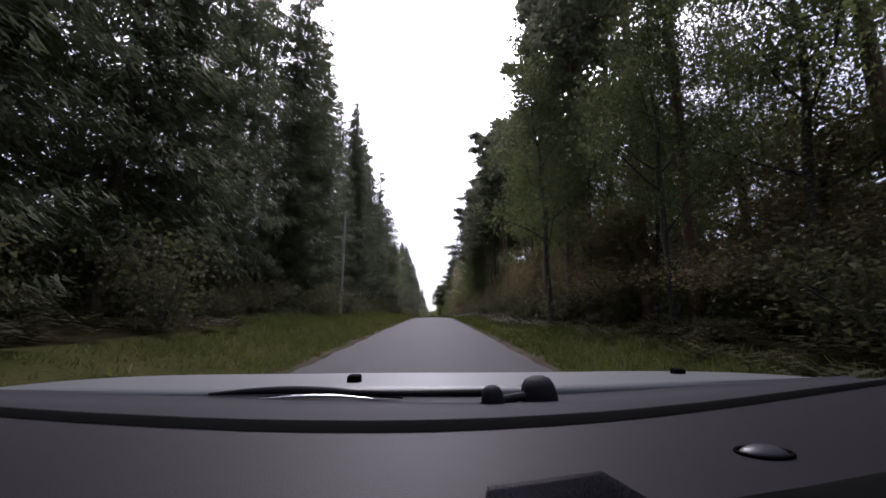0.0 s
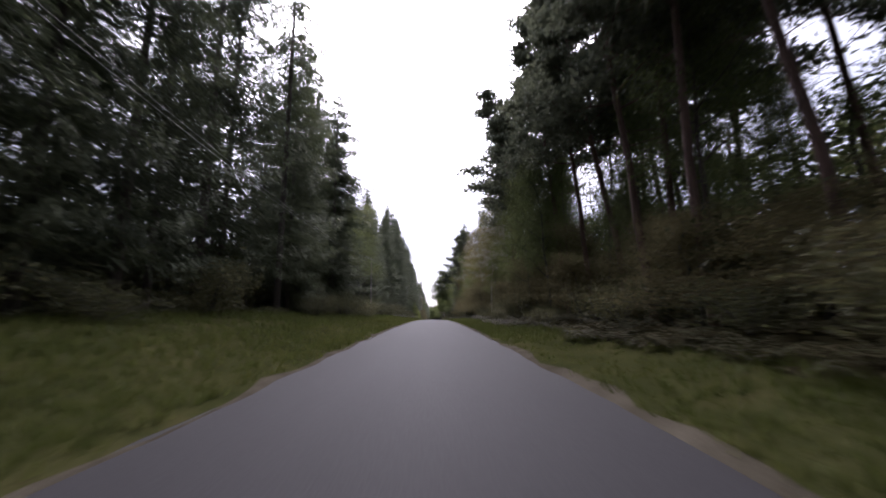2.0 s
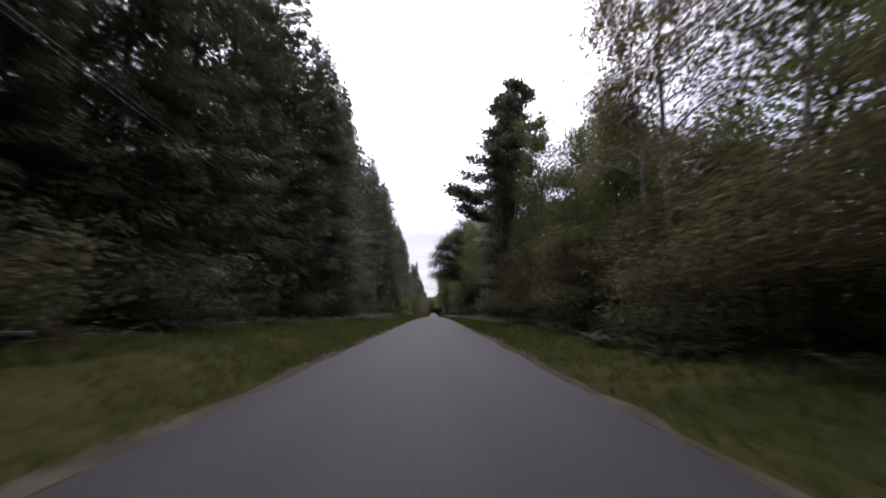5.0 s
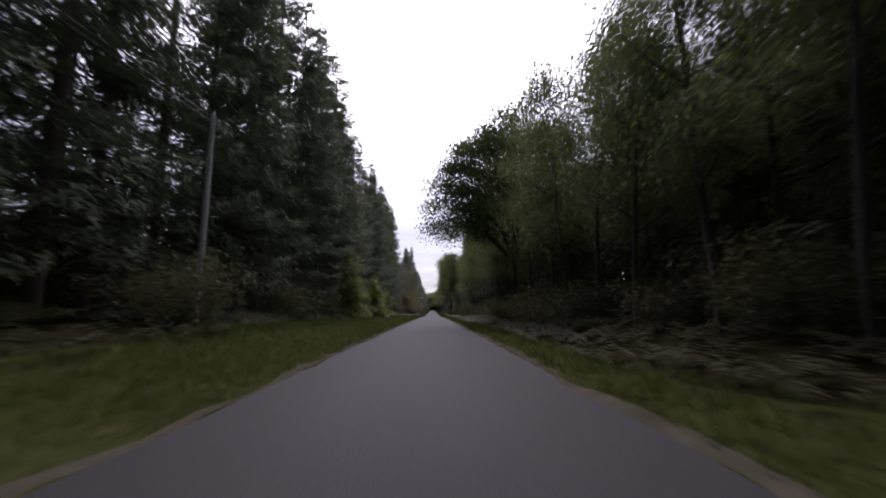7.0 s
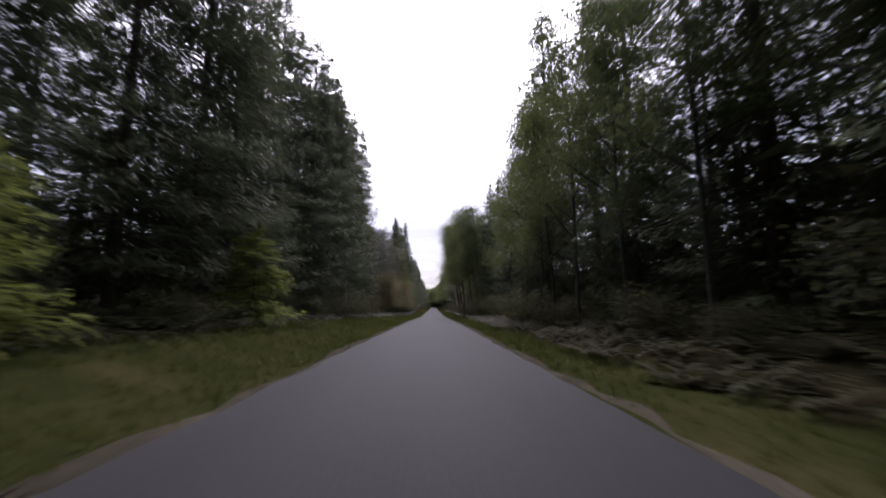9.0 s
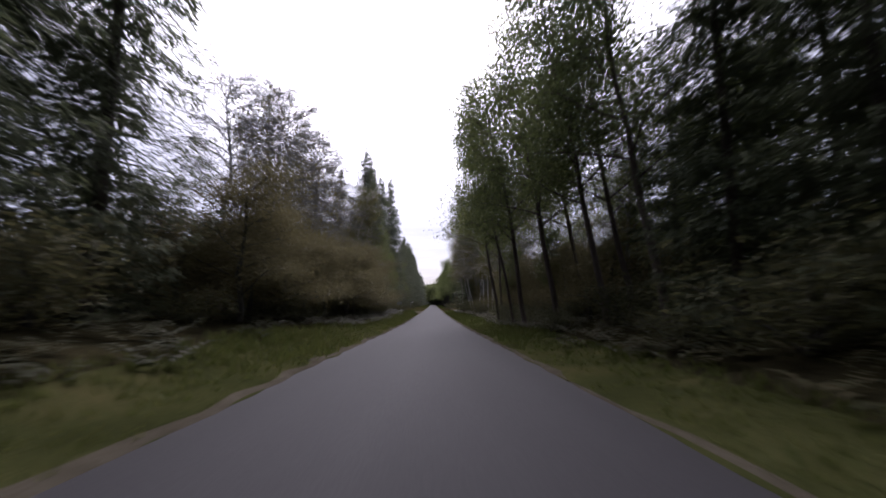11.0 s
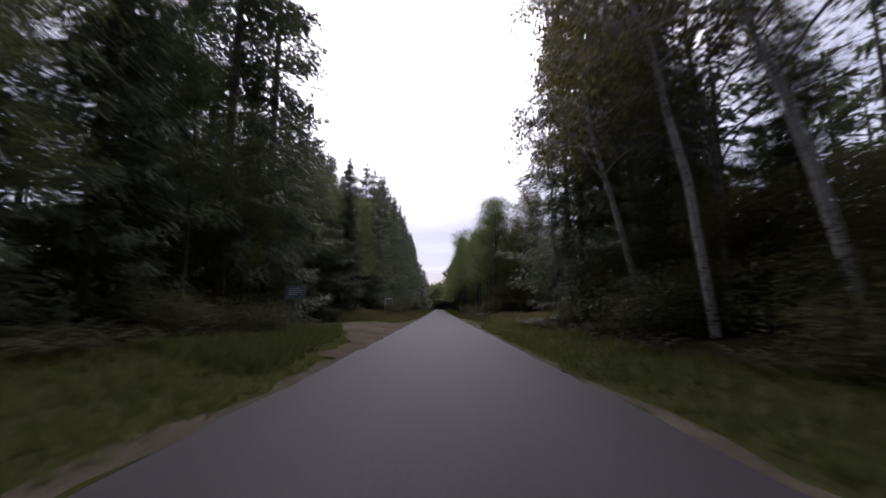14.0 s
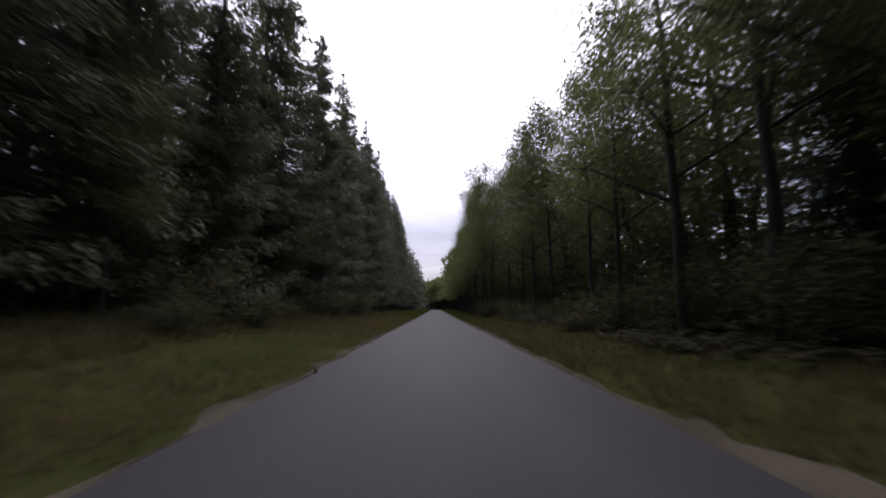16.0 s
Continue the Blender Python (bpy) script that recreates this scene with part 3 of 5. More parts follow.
for y, h, k in ((72, 18.8, "spruce"), (75, 19.6, "spruce"), (77.5, 18.2, "spruce"), (82.5, 16.5, "spruce"), (85, 13.5, "spruce"), (87.5, 9.8, "spruce"), (103, 15.6, "spruce"), (107.5, 16.6, "spruce"), (109.8, 15, "spruce"), (115.8, 16.5, "spruce"),
                (119, 15, "spruce"), (122.5, 16.3, "spruce"), (126, 17.6, "spruce"), (129.5, 19.2, "spruce")):
    put(k, -10.2 + random.uniform(-0.4, 0.4), y, h * 1.03, 0.85 if y < 100 else 1.08)
for x, y, h in ((-12, 37.5, 20), (-12.2, 42, 20.5)):
    put("gaunt", x, y, h)
for y, h in ((92.4, 11.4), (98.6, 13.8)):
    put("oak", -10, y, h, 0.78)
for y, h in ((90, 9.6), (92.8, 11.8), (97, 12.6), (100, 15.0), (103.5, 16.0)):
    put("spruce", -12.2, y, h)
row("spruce", -1, 75, 84, 3.2, 12.9, 16.4, 0.5, 0.8)
row("spruce", -1, 102, 110.5, 3.0, 12.6, 15.8, 0.5, 0.8)
row("spruce", -1, 118, 130, 3.2, 12.6, 14.6, 0.5, 0.8)
row("spruce", -1, 132.5, 155, 3.0, 9.9, 20.9, dh=0.9, wide=1.15)
row("spruce", -1, 155, 161, 2.9, 10.5, 22.6, 0.6, 1.0, 0.8)
row("gaunt", -1, 162, 171, 2.8, 10.6, 22.6, 0.6, 1.0, 0.85)
put("spruce", -10.4, 172.5, 22.8, 0.85)
row("spruce", -1, 174, 194, 3.0, 9.8, 22.2)
for y, h in ((195.5, 20.5), (198, 18), (201.5, 18), (206, 20.4), (210.5, 18)):
    put("spruce", -9.6, y, h)
row("spruce", -1, 214, 238, 3.1, 9.8, 19.8)
row("spruce", -1, 238, 256, 3.1, 10.6, 23)
for y, h, k in ((262, 15, "bare"), (265, 15.5, "bare"), (268, 14.5, "bare"), (271, 15, "bare"), (274, 15, "bare"), (277, 15.5, "bare"), (281, 14.5, "bare"), (284, 14.5, "bare"), (287, 13.5, "birch"), (291, 14, "bare")):
    put(k, -9.8 + random.uniform(-0.8, 0.8), y, h)
for y0, y1, h, back in ((258, 266, 5.4, 6.4), (266, 275, 7.2, 8.4), (275, 282, 8.6, 9.0), (282, 294, 8.6, 8.6)):
    row("thicket", -1, y0, y1, 2.6, 7.4, h, 0.5, 0.5, 1.2)
    row("thicket", -1, y0, y1, 3.4, 10.5, back, 0.8, 0.6, 1.15)
for y, h in ((298.5, 20.8), (303, 21), (307, 21), (315, 22), (319, 22.5), (325, 24), (329.4, 26.5)):
    put("gaunt" if 323 < y < 328 else "spruce", -9.2 if y > 323 else -9.6, y, h, 1.16 if y > 323 else 1.0)
put("oak", -10.5, 296, 14, 0.9)
put("spruce", -12.2, 295, 17)
put("spruce", -10.8, 311.5, 21.5)
for y, h in ((299, 11), (304, 12.5), (309, 13.5), (314, 13), (321, 11), (325, 10)):
    put("oak", -8.2, y, h, 0.7)
for x, y, h in ((-10.6, 345, 13.5), (-10.4, 349, 13), (-8.9, 352.2, 13.2), (-9.4, 355, 13.5)):
    put("oak", x, y, h, 0.85, which=2)
put("birch", -11.6, 347.6, 14, which=1)
for y, h in ((347, 14), (359, 17), (363, 18), (368, 17.5), (373, 19.5), (376, 20.5), (381, 19)):
    put("spruce", -9.3 + random.uniform(-0.4, 0.4), y, h)
for y, x, h in ((352.5, -12.2, 15.5), (357, -11.2, 16.5), (349.5, -12.5, 15), (354.5, -14, 16.5)):
    put("spruce", x, y, h)
row("spruce", -1, 346, 384, 3.4, 13.4, 16.2, 0.5, 0.8)
row("oak", -1, 362, 380, 5.5, 8.4, 9.5, 0.3, 1.0, 0.75)
row("spruce", -1, 385, 470, 3.2, 9.8, 21.4)
for y, x in ((188.5, -7.0), (197.6, -6.2), (204, -7.2), (214, -6.9)):
    put("young", x, y, 6.0 if y < 190 else 4.4 if y < 199 else 3.0, 1.05)

for x, y, h, k in ((-10.5, 341.5, 14.5, "gaunt"), (-13.5, 340.8, 16, "gaunt"), (-16.5, 343, 18, "spruce"), (-20, 342.5, 18, "spruce"), (-12, 345, 15, "oak"), (-15, 346, 17, "spruce"),
                   (-12.5, 327, 20, "spruce"), (-16, 327.5, 19, "spruce"), (-24, 343, 17, "spruce")):
    put(k, x, y, h, 0.8 if k == "oak" else 1.1)

# ---- the forest's edge on the right ----
random.seed(22)
row("pine", 1, 2, 25, 3.6, 8.4, 24, 1.0)
row("oak", 1, 4, 26, 3.8, 7.4, 15, 0.8, 1.5, 0.9, 0)
put("pine", 6.9, 21, 20, 0.9)
put("pine", 6.7, 24.5, 21, 0.9)
put("oak", 7.6, 30.5, 16.5, 0.85)
put("pine", 8.6, 33, 19)
for x, y, h, tilt in ((7.9, 42.6, 18.5, -4), (9.6, 40.2, 18.5, -5), (8.6, 46.2, 20, -3), (11.5, 38.5, 18, -8), (12.5, 42.5, 18, -6), (14, 39.5, 18, -6)):
    put("pine", x, y, h, lean=tilt)
row("pine", 1, 49, 62, 4.0, 9.2, 21.5, 0.7, 1.2, 0.95, 2, -5)
for x, y, h in ((13.5, 44, 13.5), (15.5, 46.5, 14.5), (17.5, 49, 14), (14.5, 53, 14), (12.5, 60, 16), (14, 66, 18)):
    put("pine", x, y, h)
row("pine", 1, 61, 92, 3.9, 9.7, 19.5, 0.7, 1.2, 1.0, 2, -5)
row("pine", 1, 30, 74, 5.2, 13.5, 19.5, 0.9, 1.5)
row("oak", 1, 36, 48, 6.0, 11, 7.5, 1.0, 1.5, 0.75)
row("oak", 1, 56, 76, 4.6, 10.8, 10.5, 0.8, 1.5, 0.85)
row("aspen", 1, 58, 76, 5.0, 9.4, 14, 0.6, 1.5, 0.8)
row("oak", 1, 76, 92, 5.0, 10.5, 11.0, 1.0, 1.5, 0.8)
row("thicket", 1, 4, 36, 3.4, 9.2, 7.0, 1.5, 1.8, 1.15)
row("thicket", 1, 37, 50, 3.2, 9.8, 5.2, 1.2, 1.0, 1.15)
row("thicket", 1, 50, 70, 3.4, 9.4, 5.6, 1.2, 1.0, 1.15)
row("thicket", 1, 70, 94, 3.4, 9.2, 7.0, 1.5, 1.8, 1.15)
for y, h, k in ((92, 10.5, "oak"), (95.2, 17, "birch"), (97.5, 16, "birch"), (104, 11, "birch"), (109, 11.5, "oak"), (114, 9.8, "oak"), (118, 16.2, "birch"), (122, 15.5, "birch"), (124, 14, "birch"),
                (126, 13.5, "oak"), (131, 14, "oak"), (136, 15, "oak"), (141, 15.5, "oak"), (145, 20, "pine"), (152, 25, "gaunt")):
    put(k, 7.4 + random.uniform(-0.5, 0.5), y, h, 0.8 if k == "oak" else 1.0)
row("thicket", 1, 96, 150, 3.6, 6.8, 6.5, 0.6, 1.2)
for x, y, h in ((8.4, 90.5, 13), (8.8, 94, 13.5), (8.8, 101, 11.5), (9.6, 106, 12.5), (9.6, 110.5, 13.5)):
    put("birch", x, y, h, 1.1)
bough_pine().matrix_basis = pose(6.0, 146, float(ground_z(6.0, 146)) - 0.05)
put("spruce", 7.6, 149, 21, 0.9)
put("spruce", 7.4, 155.5, 20, 0.85)
put("oak", 6.8, 157, 18, 0.8)
row("oak", 1, 160.5, 186, 4.2, 7.2, 18.2, 0.5, 1.0, 0.9, 0)
bough_oak().matrix_basis = pose(6.3, 187, float(ground_z(6.3, 187)) - 0.05)
for x, y, h in ((6.9, 196, 17.5), (7.8, 191, 16.5)):
    put("oak", x, y, h, 1.0, lean=-5)
random.seed(25)
row("oak", 1, 158, 200, 5.5, 12.0, 14, 1.2, 1.2, 0.9)
row("oak", 1, 161, 175, 5.0, 9.6, 17, 0.8, 1.2, 0.95)
put("oak", 7.4, 195, 17.5, 0.85)
row("oak", 1, 199, 232, 4.2, 6.6, 18, 0.5, 1.2, 0.75)
row("spruce", 1, 203, 232, 6.5, 8.6, 20.0, 0.5)
for y, h in ((242, 12.5), (245.5, 14), (249, 15.5), (252, 15.8)):
    put("spruce", 8.2 if y < 250 else 7.5, y, h, 0.85)
for y, x, h in ((254.5, 7.2, 18.2), (258, 6.8, 19.2), (263, 6.4, 19.5), (266, 5.4, 19), (269.5, 5.4, 20), (273, 5.0, 19.5), (277.5, 6.0, 18.5), (259.5, 8.6, 18), (266.5, 9.2, 18.5), (271.5, 9.0, 18)):
    put("aspen", x - 0.1, y, h + 0.8, 1.28 if y < 268 else 1.05, lean=-8 if y < 275 else -4)
for y, x, h, k in ((262, 9.5, 15, "bare"), (276, 9.5, 14, "bare"), (283.2, 7.6, 14, "bare"), (285, 8.4, 14, "bare"), (288, 9.5, 14, "bare"), (294, 7.4, 11.3, "birch"), (296.8, 7.2, 12.2, "birch"), (299.5, 8.4, 13, "birch"),
                   (303, 7.4, 15.5, "birch"), (306, 8.2, 16.5, "bare"), (308.5, 7.3, 18, "birch"), (312, 8.4, 14.5, "bare"), (320, 8.2, 15.5, "bare"), (326, 9, 17, "birch")):
    put(k, x, y, h)
row("thicket", 1, 262, 284, 2.6, 8.8, 6.4, 0.8, 1.0)
row("thicket", 1, 284, 326, 2.6, 8.8, 5.6, 0.8, 1.0)
row("thicket", 1, 262, 326, 4.2, 12, 5.4, 0.8, 1.0, 1.15)
for y, x, h in ((323, 8.4, 12.5), (326.5, 8.0, 16), (313, 10, 11), (334.5, 10.5, 17), (333, 13, 18)):
    put("spruce", x, y, h, 1.05)
for y, x, h in ((329.5, 7.4, 18.5), (332.5, 7.6, 18.8)):
    put("gaunt", x, y, h, 1.1)
put("bare", 7.7, 304.3, 15, 1.1, lean=-8)
put("birch", 7.2, 315, 14.5, 1.2, lean=-12)
put("birch", 6.9, 318.7, 16, 1.1, lean=-5)
put("birch", 6.4, 330.5, 20.5, 0.7, lean=-4)
for x, y, h in ((10.6, 263, 11.5), (11.8, 268.5, 10.5), (11.2, 274, 10), (12.2, 279.5, 9.5), (14, 265.5, 11), (14.5, 273, 10.5)):
    put("oak", x, y, h, 0.85)
put("birch", 7.3, 323, 16, 1.2, lean=-12)
for x, y, h in ((8.8, 290.5, 7.5), (9.4, 294.5, 8), (10, 300, 9)):
    put("oak", x, y, h, 0.9)
put("oak", 5.4, 19, 14.5, 0.95)
for x, y, h in ((10, 12.5, 14), (11.2, 18.5, 14)):
    put("oak", x, y, h, 0.95)
for x, y, h in ((9.8, 31, 12), (11.0, 35.5, 10)):
    put("oak", x, y, h, 0.9)
for x, y, h in ((8, 72.3, 15), (9.2, 75, 15.5), (10.2, 78, 14.5)):
    put("oak", x, y, h, 0.9, which=0)
for x, y, h in ((9.2, 89.5, 11.5), (9.5, 92.8, 12)):
    put("oak", x, y, h, 0.85)
put("pine", 8.6, 86.8, 20)
for x, y, h in ((10.6, 83.5, 9.5), (11.6, 87.5, 8)):
    put("oak", x, y, h, 0.85)
put("oak", 7.4, 76, 15, 0.85, which=0)
put("oak", 7.8, 82, 15.5, 0.85)
for x, y, h in ((8, 270, 8.5), (7.4, 281, 8.5), (11, 244, 11.5), (10.5, 249, 12.5), (9.2, 253.5, 12), (12, 256, 13), (11.5, 260, 11),
                (11.5, 312, 7.5), (12, 317, 8), (11.5, 322, 8.5), (12.5, 327, 10)):
    put("oak", x, y, h, 0.85)
for x, y, h in ((10.5, 315, 8.5), (10.8, 320, 9.5), (11, 325, 11.5), (11, 242, 12), (11.3, 247, 14)):
    put("spruce", x, y, h)
random.seed(23)
# a clearing, closed by a line of trees that runs away from the road
put("birch", 9.1, 355.2, 11.6, 1.2, lean=-4, which=0)
put("oak", 8.3, 356.6, 13.2, 1.0, which=0)
for x, y, h in ((8.4, 354.6, 5.5), (10.2, 354.8, 5), (7.4, 355.6, 4.5)):
    put("thicket", x, y, h)
for x, h, k in ((11.5, 13.6, "spruce"), (15, 11.4, "spruce"), (18.5, 10.3, "spruce"), (22.0, 11.2, "pine"), (24.5, 9, "spruce"), (27, 9, "spruce"), (30.5, 9.5, "spruce"), (35, 10, "spruce")):
    put(k, x, 356 + (x - 10) * 0.12, h * 0.93, 1.3)
for k in range(14):
    put("spruce", 10 + k * 2.1, 360 + random.uniform(-1, 2.5), random.uniform(0.76, 0.92) * float(np.interp(10 + k * 2.1, (10, 14, 16.3, 18.4, 21, 40), (13.5, 13.2, 11.8, 10.5, 9.3, 8.6))), 1.2)
for y, h in ((357.5, 15.2), (360.5, 16), (363.5, 16.8), (367.5, 17.6), (371.5, 18), (376.5, 18.8), (381, 19.4), (386.5, 20), (392, 20.2)):
    put("oak", 6.9 + random.uniform(-0.3, 0.3), y, h, 1.05 if y < 366 else 0.9, which=2 if y < 366 else 1)
row("oak", 1, 397, 470, 4.2, 5.9, 19.8, 0.4, 1.2, 0.9)

# ---- undergrowth ----
random.seed(24)
for side, x0, x1, n in ((-1, 6.4, 9.0, 130), (1, 5.2, 8.2, 150)):
    for k in range(n):
        y = 3 + (k + random.random()) * 400 / n
        if (side < 0 and 320 < y < 340) or (side > 0 and 327 < y < 355) or (side < 0 and 344 < y < 358):
            continue
        s = random.uniform(0.35, 1.0)
        put("bush", side * random.uniform(x0, x1), y, 2.4 * s, 1.2)


for x, y, h in ((-5.6, 325.6, 1.0), (-6.4, 324, 1.25), (-5.9, 322.3, 1.1), (-7.6, 326.2, 1.4), (-7.2, 321.3, 1.5), (-8.4, 324.5, 1.6)):
    put("bush", x, y, h, 1.1)


# ---- woods behind, and far ahead ----
def woods(name, label, shapes, spots, mats):
    """Uncounted trees joined together: trunks and crowns."""
    rng = np.random.default_rng(len(spots))
    packs = [[], []]
    for x, y, h in spots:
        (tr, cr), base = shapes[rng.integers(len(shapes))]
        s, a = h / base, rng.uniform(0, 6.28)
        w = s ** 0.6 * rng.uniform(0.9, 1.2)
        c, sn = math.cos(a) * w, math.sin(a) * w
        R = np.array([[c, -sn, 0], [sn, c, 0], [0, 0, s]])
        o = np.array([x, y, float(ground_z(x, y)) - 0.1])
        for pack, polys in zip(packs, (tr, cr)):
            for v, f in polys:
                pack.append((np.asarray(v) @ R.T + o, f))
    root = tagged(new(name), label, "woods", kind="stuff")
    for nm, pack, mat in zip(("trunks", "crowns"), packs, mats):
        tagged(obj(nm, pack, mat, root), kind="stuff")
    return root


def spots(side, y0, y1, xs, step, hfun, skip=None):
    rng = np.random.default_rng(int(abs(y0 + 1000 * xs[0] + 7 * side + 5000)))
    out = []
    gaps = np.gradient(np.array(xs, float)) if len(xs) > 1 else np.array([2.4])
    for x, gap in zip(xs, gaps):
        reach = max(1.2, abs(float(gap)) * 0.55) if x > 16 else 1.2
        y = y0 + rng.uniform(0, step)
        while y < y1:
            xx = side * (x + rng.uniform(-reach, reach))
            if not (skip and skip(xx, y)) and abs(xx - float(bend(y))) > 5.5:
                out.append((xx + (float(bend(y)) if y > 540 else 0), y, hfun(y) * rng.uniform(0.8, 1.0)))
            y += step * rng.uniform(0.7, 1.3)
    return out


LOW_SPRUCE = [(spruce_shape(200 + k, 22, 4.2, 0.5, 17, 6, 8, 0, 2.2), 22) for k in range(3)]
NEAR_BUSH = [(bush_shape(250 + k, 3.2, 1.9, 3, 760, 0.18), 3.2) for k in range(3)]
NEAR_LEAF = [(broadleaf_shape(260 + k, 16, 0.2, 9, 4.0, 1.1, 60, 0.30, sub=1), 16) for k in range(3)]
LOW_BUSH = [(bush_shape(230 + k, 3.2, 1.9, 2, 70, 0.8), 3.2) for k in range(3)]
LOW_LEAF = [(broadleaf_shape(210 + k, 16, 0.2, 8, 4.0, 1.1, 14, 0.75, sub=1), 16) for k in range(3)]
LOW_PINE = [(pine_shape(220 + k, 22, 0.55, 9, 2.6, 10), 22) for k in range(2)]


def left_h(y):
    return float(np.interp(y, (0, 40, 56, 61, 71, 75, 83, 88, 96, 100, 108, 115, 118, 130, 195, 205, 250, 256, 260, 292, 298, 332, 345, 360, 385, 700), (21, 20, 19, 17, 17, 16, 14.5, 11.5, 11.5, 14, 15, 12, 16, 19, 19, 16, 20, 18, 9, 9, 18, 20, 16, 18, 19.5, 22)))


def track(x, y):
    return x < 0 and 330 < y < 338.5


def clearing(x, y):
    return x > 0 and 336 < y < 358


woods("spruce_woods", "dense dark spruce forest behind the roadside trees", LOW_SPRUCE,
      spots(-1, -4, 470, (13.2, 17.5, 25, 36), 4.2, lambda y: left_h(y) * 0.88, track) + spots(1, 150, 262, (11, 15, 20, 26, 34), 4.6, lambda y: 14, None)
      + spots(1, 356, 470, (15, 21, 28, 38), 5, lambda y: 9.5 if y < 372 else 12, clearing) + spots(1, 322, 336, (13, 18, 24, 32), 4, lambda y: 15), (BARK, SPRUCE))
woods("pine_woods", "open pine forest with bare trunks", LOW_PINE, spots(1, -4, 90, (18, 24, 32), 8.5, lambda y: 18), (PINE_BARK, PINE))
woods("mixed_woods", "mixed broadleaf forest behind the roadside trees", NEAR_LEAF,
      spots(1, -4, 96, (14,), 6.0, lambda y: 7 if 34 < y < 56 else 9) + spots(1, 96, 150, (11, 15), 5, lambda y: 11) + spots(1, 156, 210, (15, 19), 4.6, lambda y: 14)
      + spots(1, 258, 326, (16, 20), 4.6, lambda y: 6.5) + spots(1, 362, 470, (11, 15), 5, lambda y: 13), (OAK_BARK, OAK))
woods("inner_mixed_woods", "mixed broadleaf forest deeper in", LOW_LEAF,
      spots(1, -4, 150, (20, 28), 6.0, lambda y: 6.5 if 34 < y < 60 else 9) + spots(1, 156, 210, (26, 33), 5, lambda y: 14) + spots(1, 258, 326, (26, 33, 40), 4.6, lambda y: 6.5), (OAK_BARK, OAK))
woods("far_spruce_woods", "far spruce forest closing the view down the road", LOW_SPRUCE,
      spots(-1, 470, 690, (9, 13, 18, 24), 3.8, lambda y: 22) + spots(1, 600, 760, (8, 12, 17, 23, 30), 4.0, lambda y: 22)
      + spots(-1, 690, 790, (-60, -52, -44, -36, -28, -20, -12, -5, 3, 11, 19, 27, 36, 46), 6, lambda y: 22), (BARK, SPRUCE))
woods("far_mixed_woods", "far mixed forest along the road", LOW_LEAF, spots(1, 470, 640, (7.5, 11, 16, 22), 4.5, lambda y: 18), (OAK_BARK, OAK))


woods("undergrowth", "shrubs and saplings just inside the forest edge", NEAR_BUSH,
      spots(-1, -6, 440, (11.5, 15), 3.4, lambda y: 3.4, track) + spots(1, -6, 440, (10, 12.5, 16), 3.4, lambda y: 3.4, clearing), (OAK_BARK, UNDER))
woods("underwood", "shrubs and saplings under the forest trees", LOW_BUSH,
      spots(-1, -10, 480, (19, 24, 30, 37, 46, 56), 3.4, lambda y: 3.6, track) + spots(1, -10, 480, (20, 25, 31, 38, 47, 57), 3.4, lambda y: 3.6, clearing), (OAK_BARK, UNDER))
LOW_DEEP = [(spruce_shape(240 + k, 22, 5.0, 0.3, 12, 5, 5, 0, 3.4), 22) for k in range(2)]
woods("deep_woods", "depth of the forest far from the road", LOW_DEEP,
      spots(-1, -30, 700, (52, 61), 4.4, lambda y: 15) + spots(1, -30, 700, (50, 59), 4.4, lambda y: 13), (BARK, SPRUCE))


LOW_FAR = [(spruce_shape(270 + k, 22, 5.5, 0.3, 8, 4, 4, 0, 4.5), 22) for k in range(2)]
woods("outer_woods", "forest reaching away on both sides", LOW_FAR,
      spots(-1, -60, 800, (72, 84, 100, 120, 145, 176, 212, 244), 9.5, lambda y: 17) + spots(1, -60, 800, (70, 82, 98, 118, 143, 174, 210, 242), 9.5, lambda y: 16)
      + spots(-1, -60, 0, (13, 20, 28, 37, 47, 60), 6, lambda y: 19) + spots(1, -60, 0, (13, 20, 28, 37, 47, 60), 6, lambda y: 18), (BARK, SPRUCE))


# ---- verge grass and bracken ----
def blades(name, label, mat, n, y0, y1, xa, xb, hmin, hmax, width, seed, per=4, skip=None):
    rng = np.random.default_rng(seed)
    x = rng.uniform(xa, xb, n)
    y = rng.uniform(y0, y1, n)
    patch = np.array([noise.noise((a * 0.25, b * 0.12, seed)) for a, b in zip(x, y)])
    keep = patch + rng.uniform(-0.5, 0.5, n) > -0.42
    if skip:
        keep &= ~skip(x, y)
    x, y, patch = x[keep], y[keep], patch[keep]
    b = np.stack((x, y, ground_z(x, y) + 0.04), 1)
    b = np.repeat(b, per, axis=0) + rng.normal(0, 0.06, (len(b) * per, 3)) * [1, 1, 0]
    h = rng.uniform(hmin, hmax, len(b)) * np.repeat(1 + 0.8 * patch, per)
    d = rng.normal(0, 0.45, (len(b), 3))
    d[:, 2] = 1
    ob = obj(name, [slivers(b, b + d * h[:, None], np.full(len(b), width) * rng.uniform(0.6, 1.4, len(b)), rng.normal(size=(len(b), 3)) * [1, 1, 0.1])], mat)
    return tagged(ob, label, "grass", kind="stuff")


def no_left(x, y):
    return (-x > left_verge(y) + 0.3) | (y > 317) & (y < 350) & (x > -3.0 - np.interp(y, (317, 323, 327.5, 330, 338, 341, 350), (0.3, 0.8, 1.8, 4.8, 4.8, 1.1, 0.1))) | (y > 330.5) & (y < 337.7)


def no_right(x, y):
    return (x > right_verge(y) + 0.3) | (y > 334) & (y < 356) & (x < 2.4 + np.interp(y, (334, 340, 347, 356), (0, 1.2, 1.2, 0)))


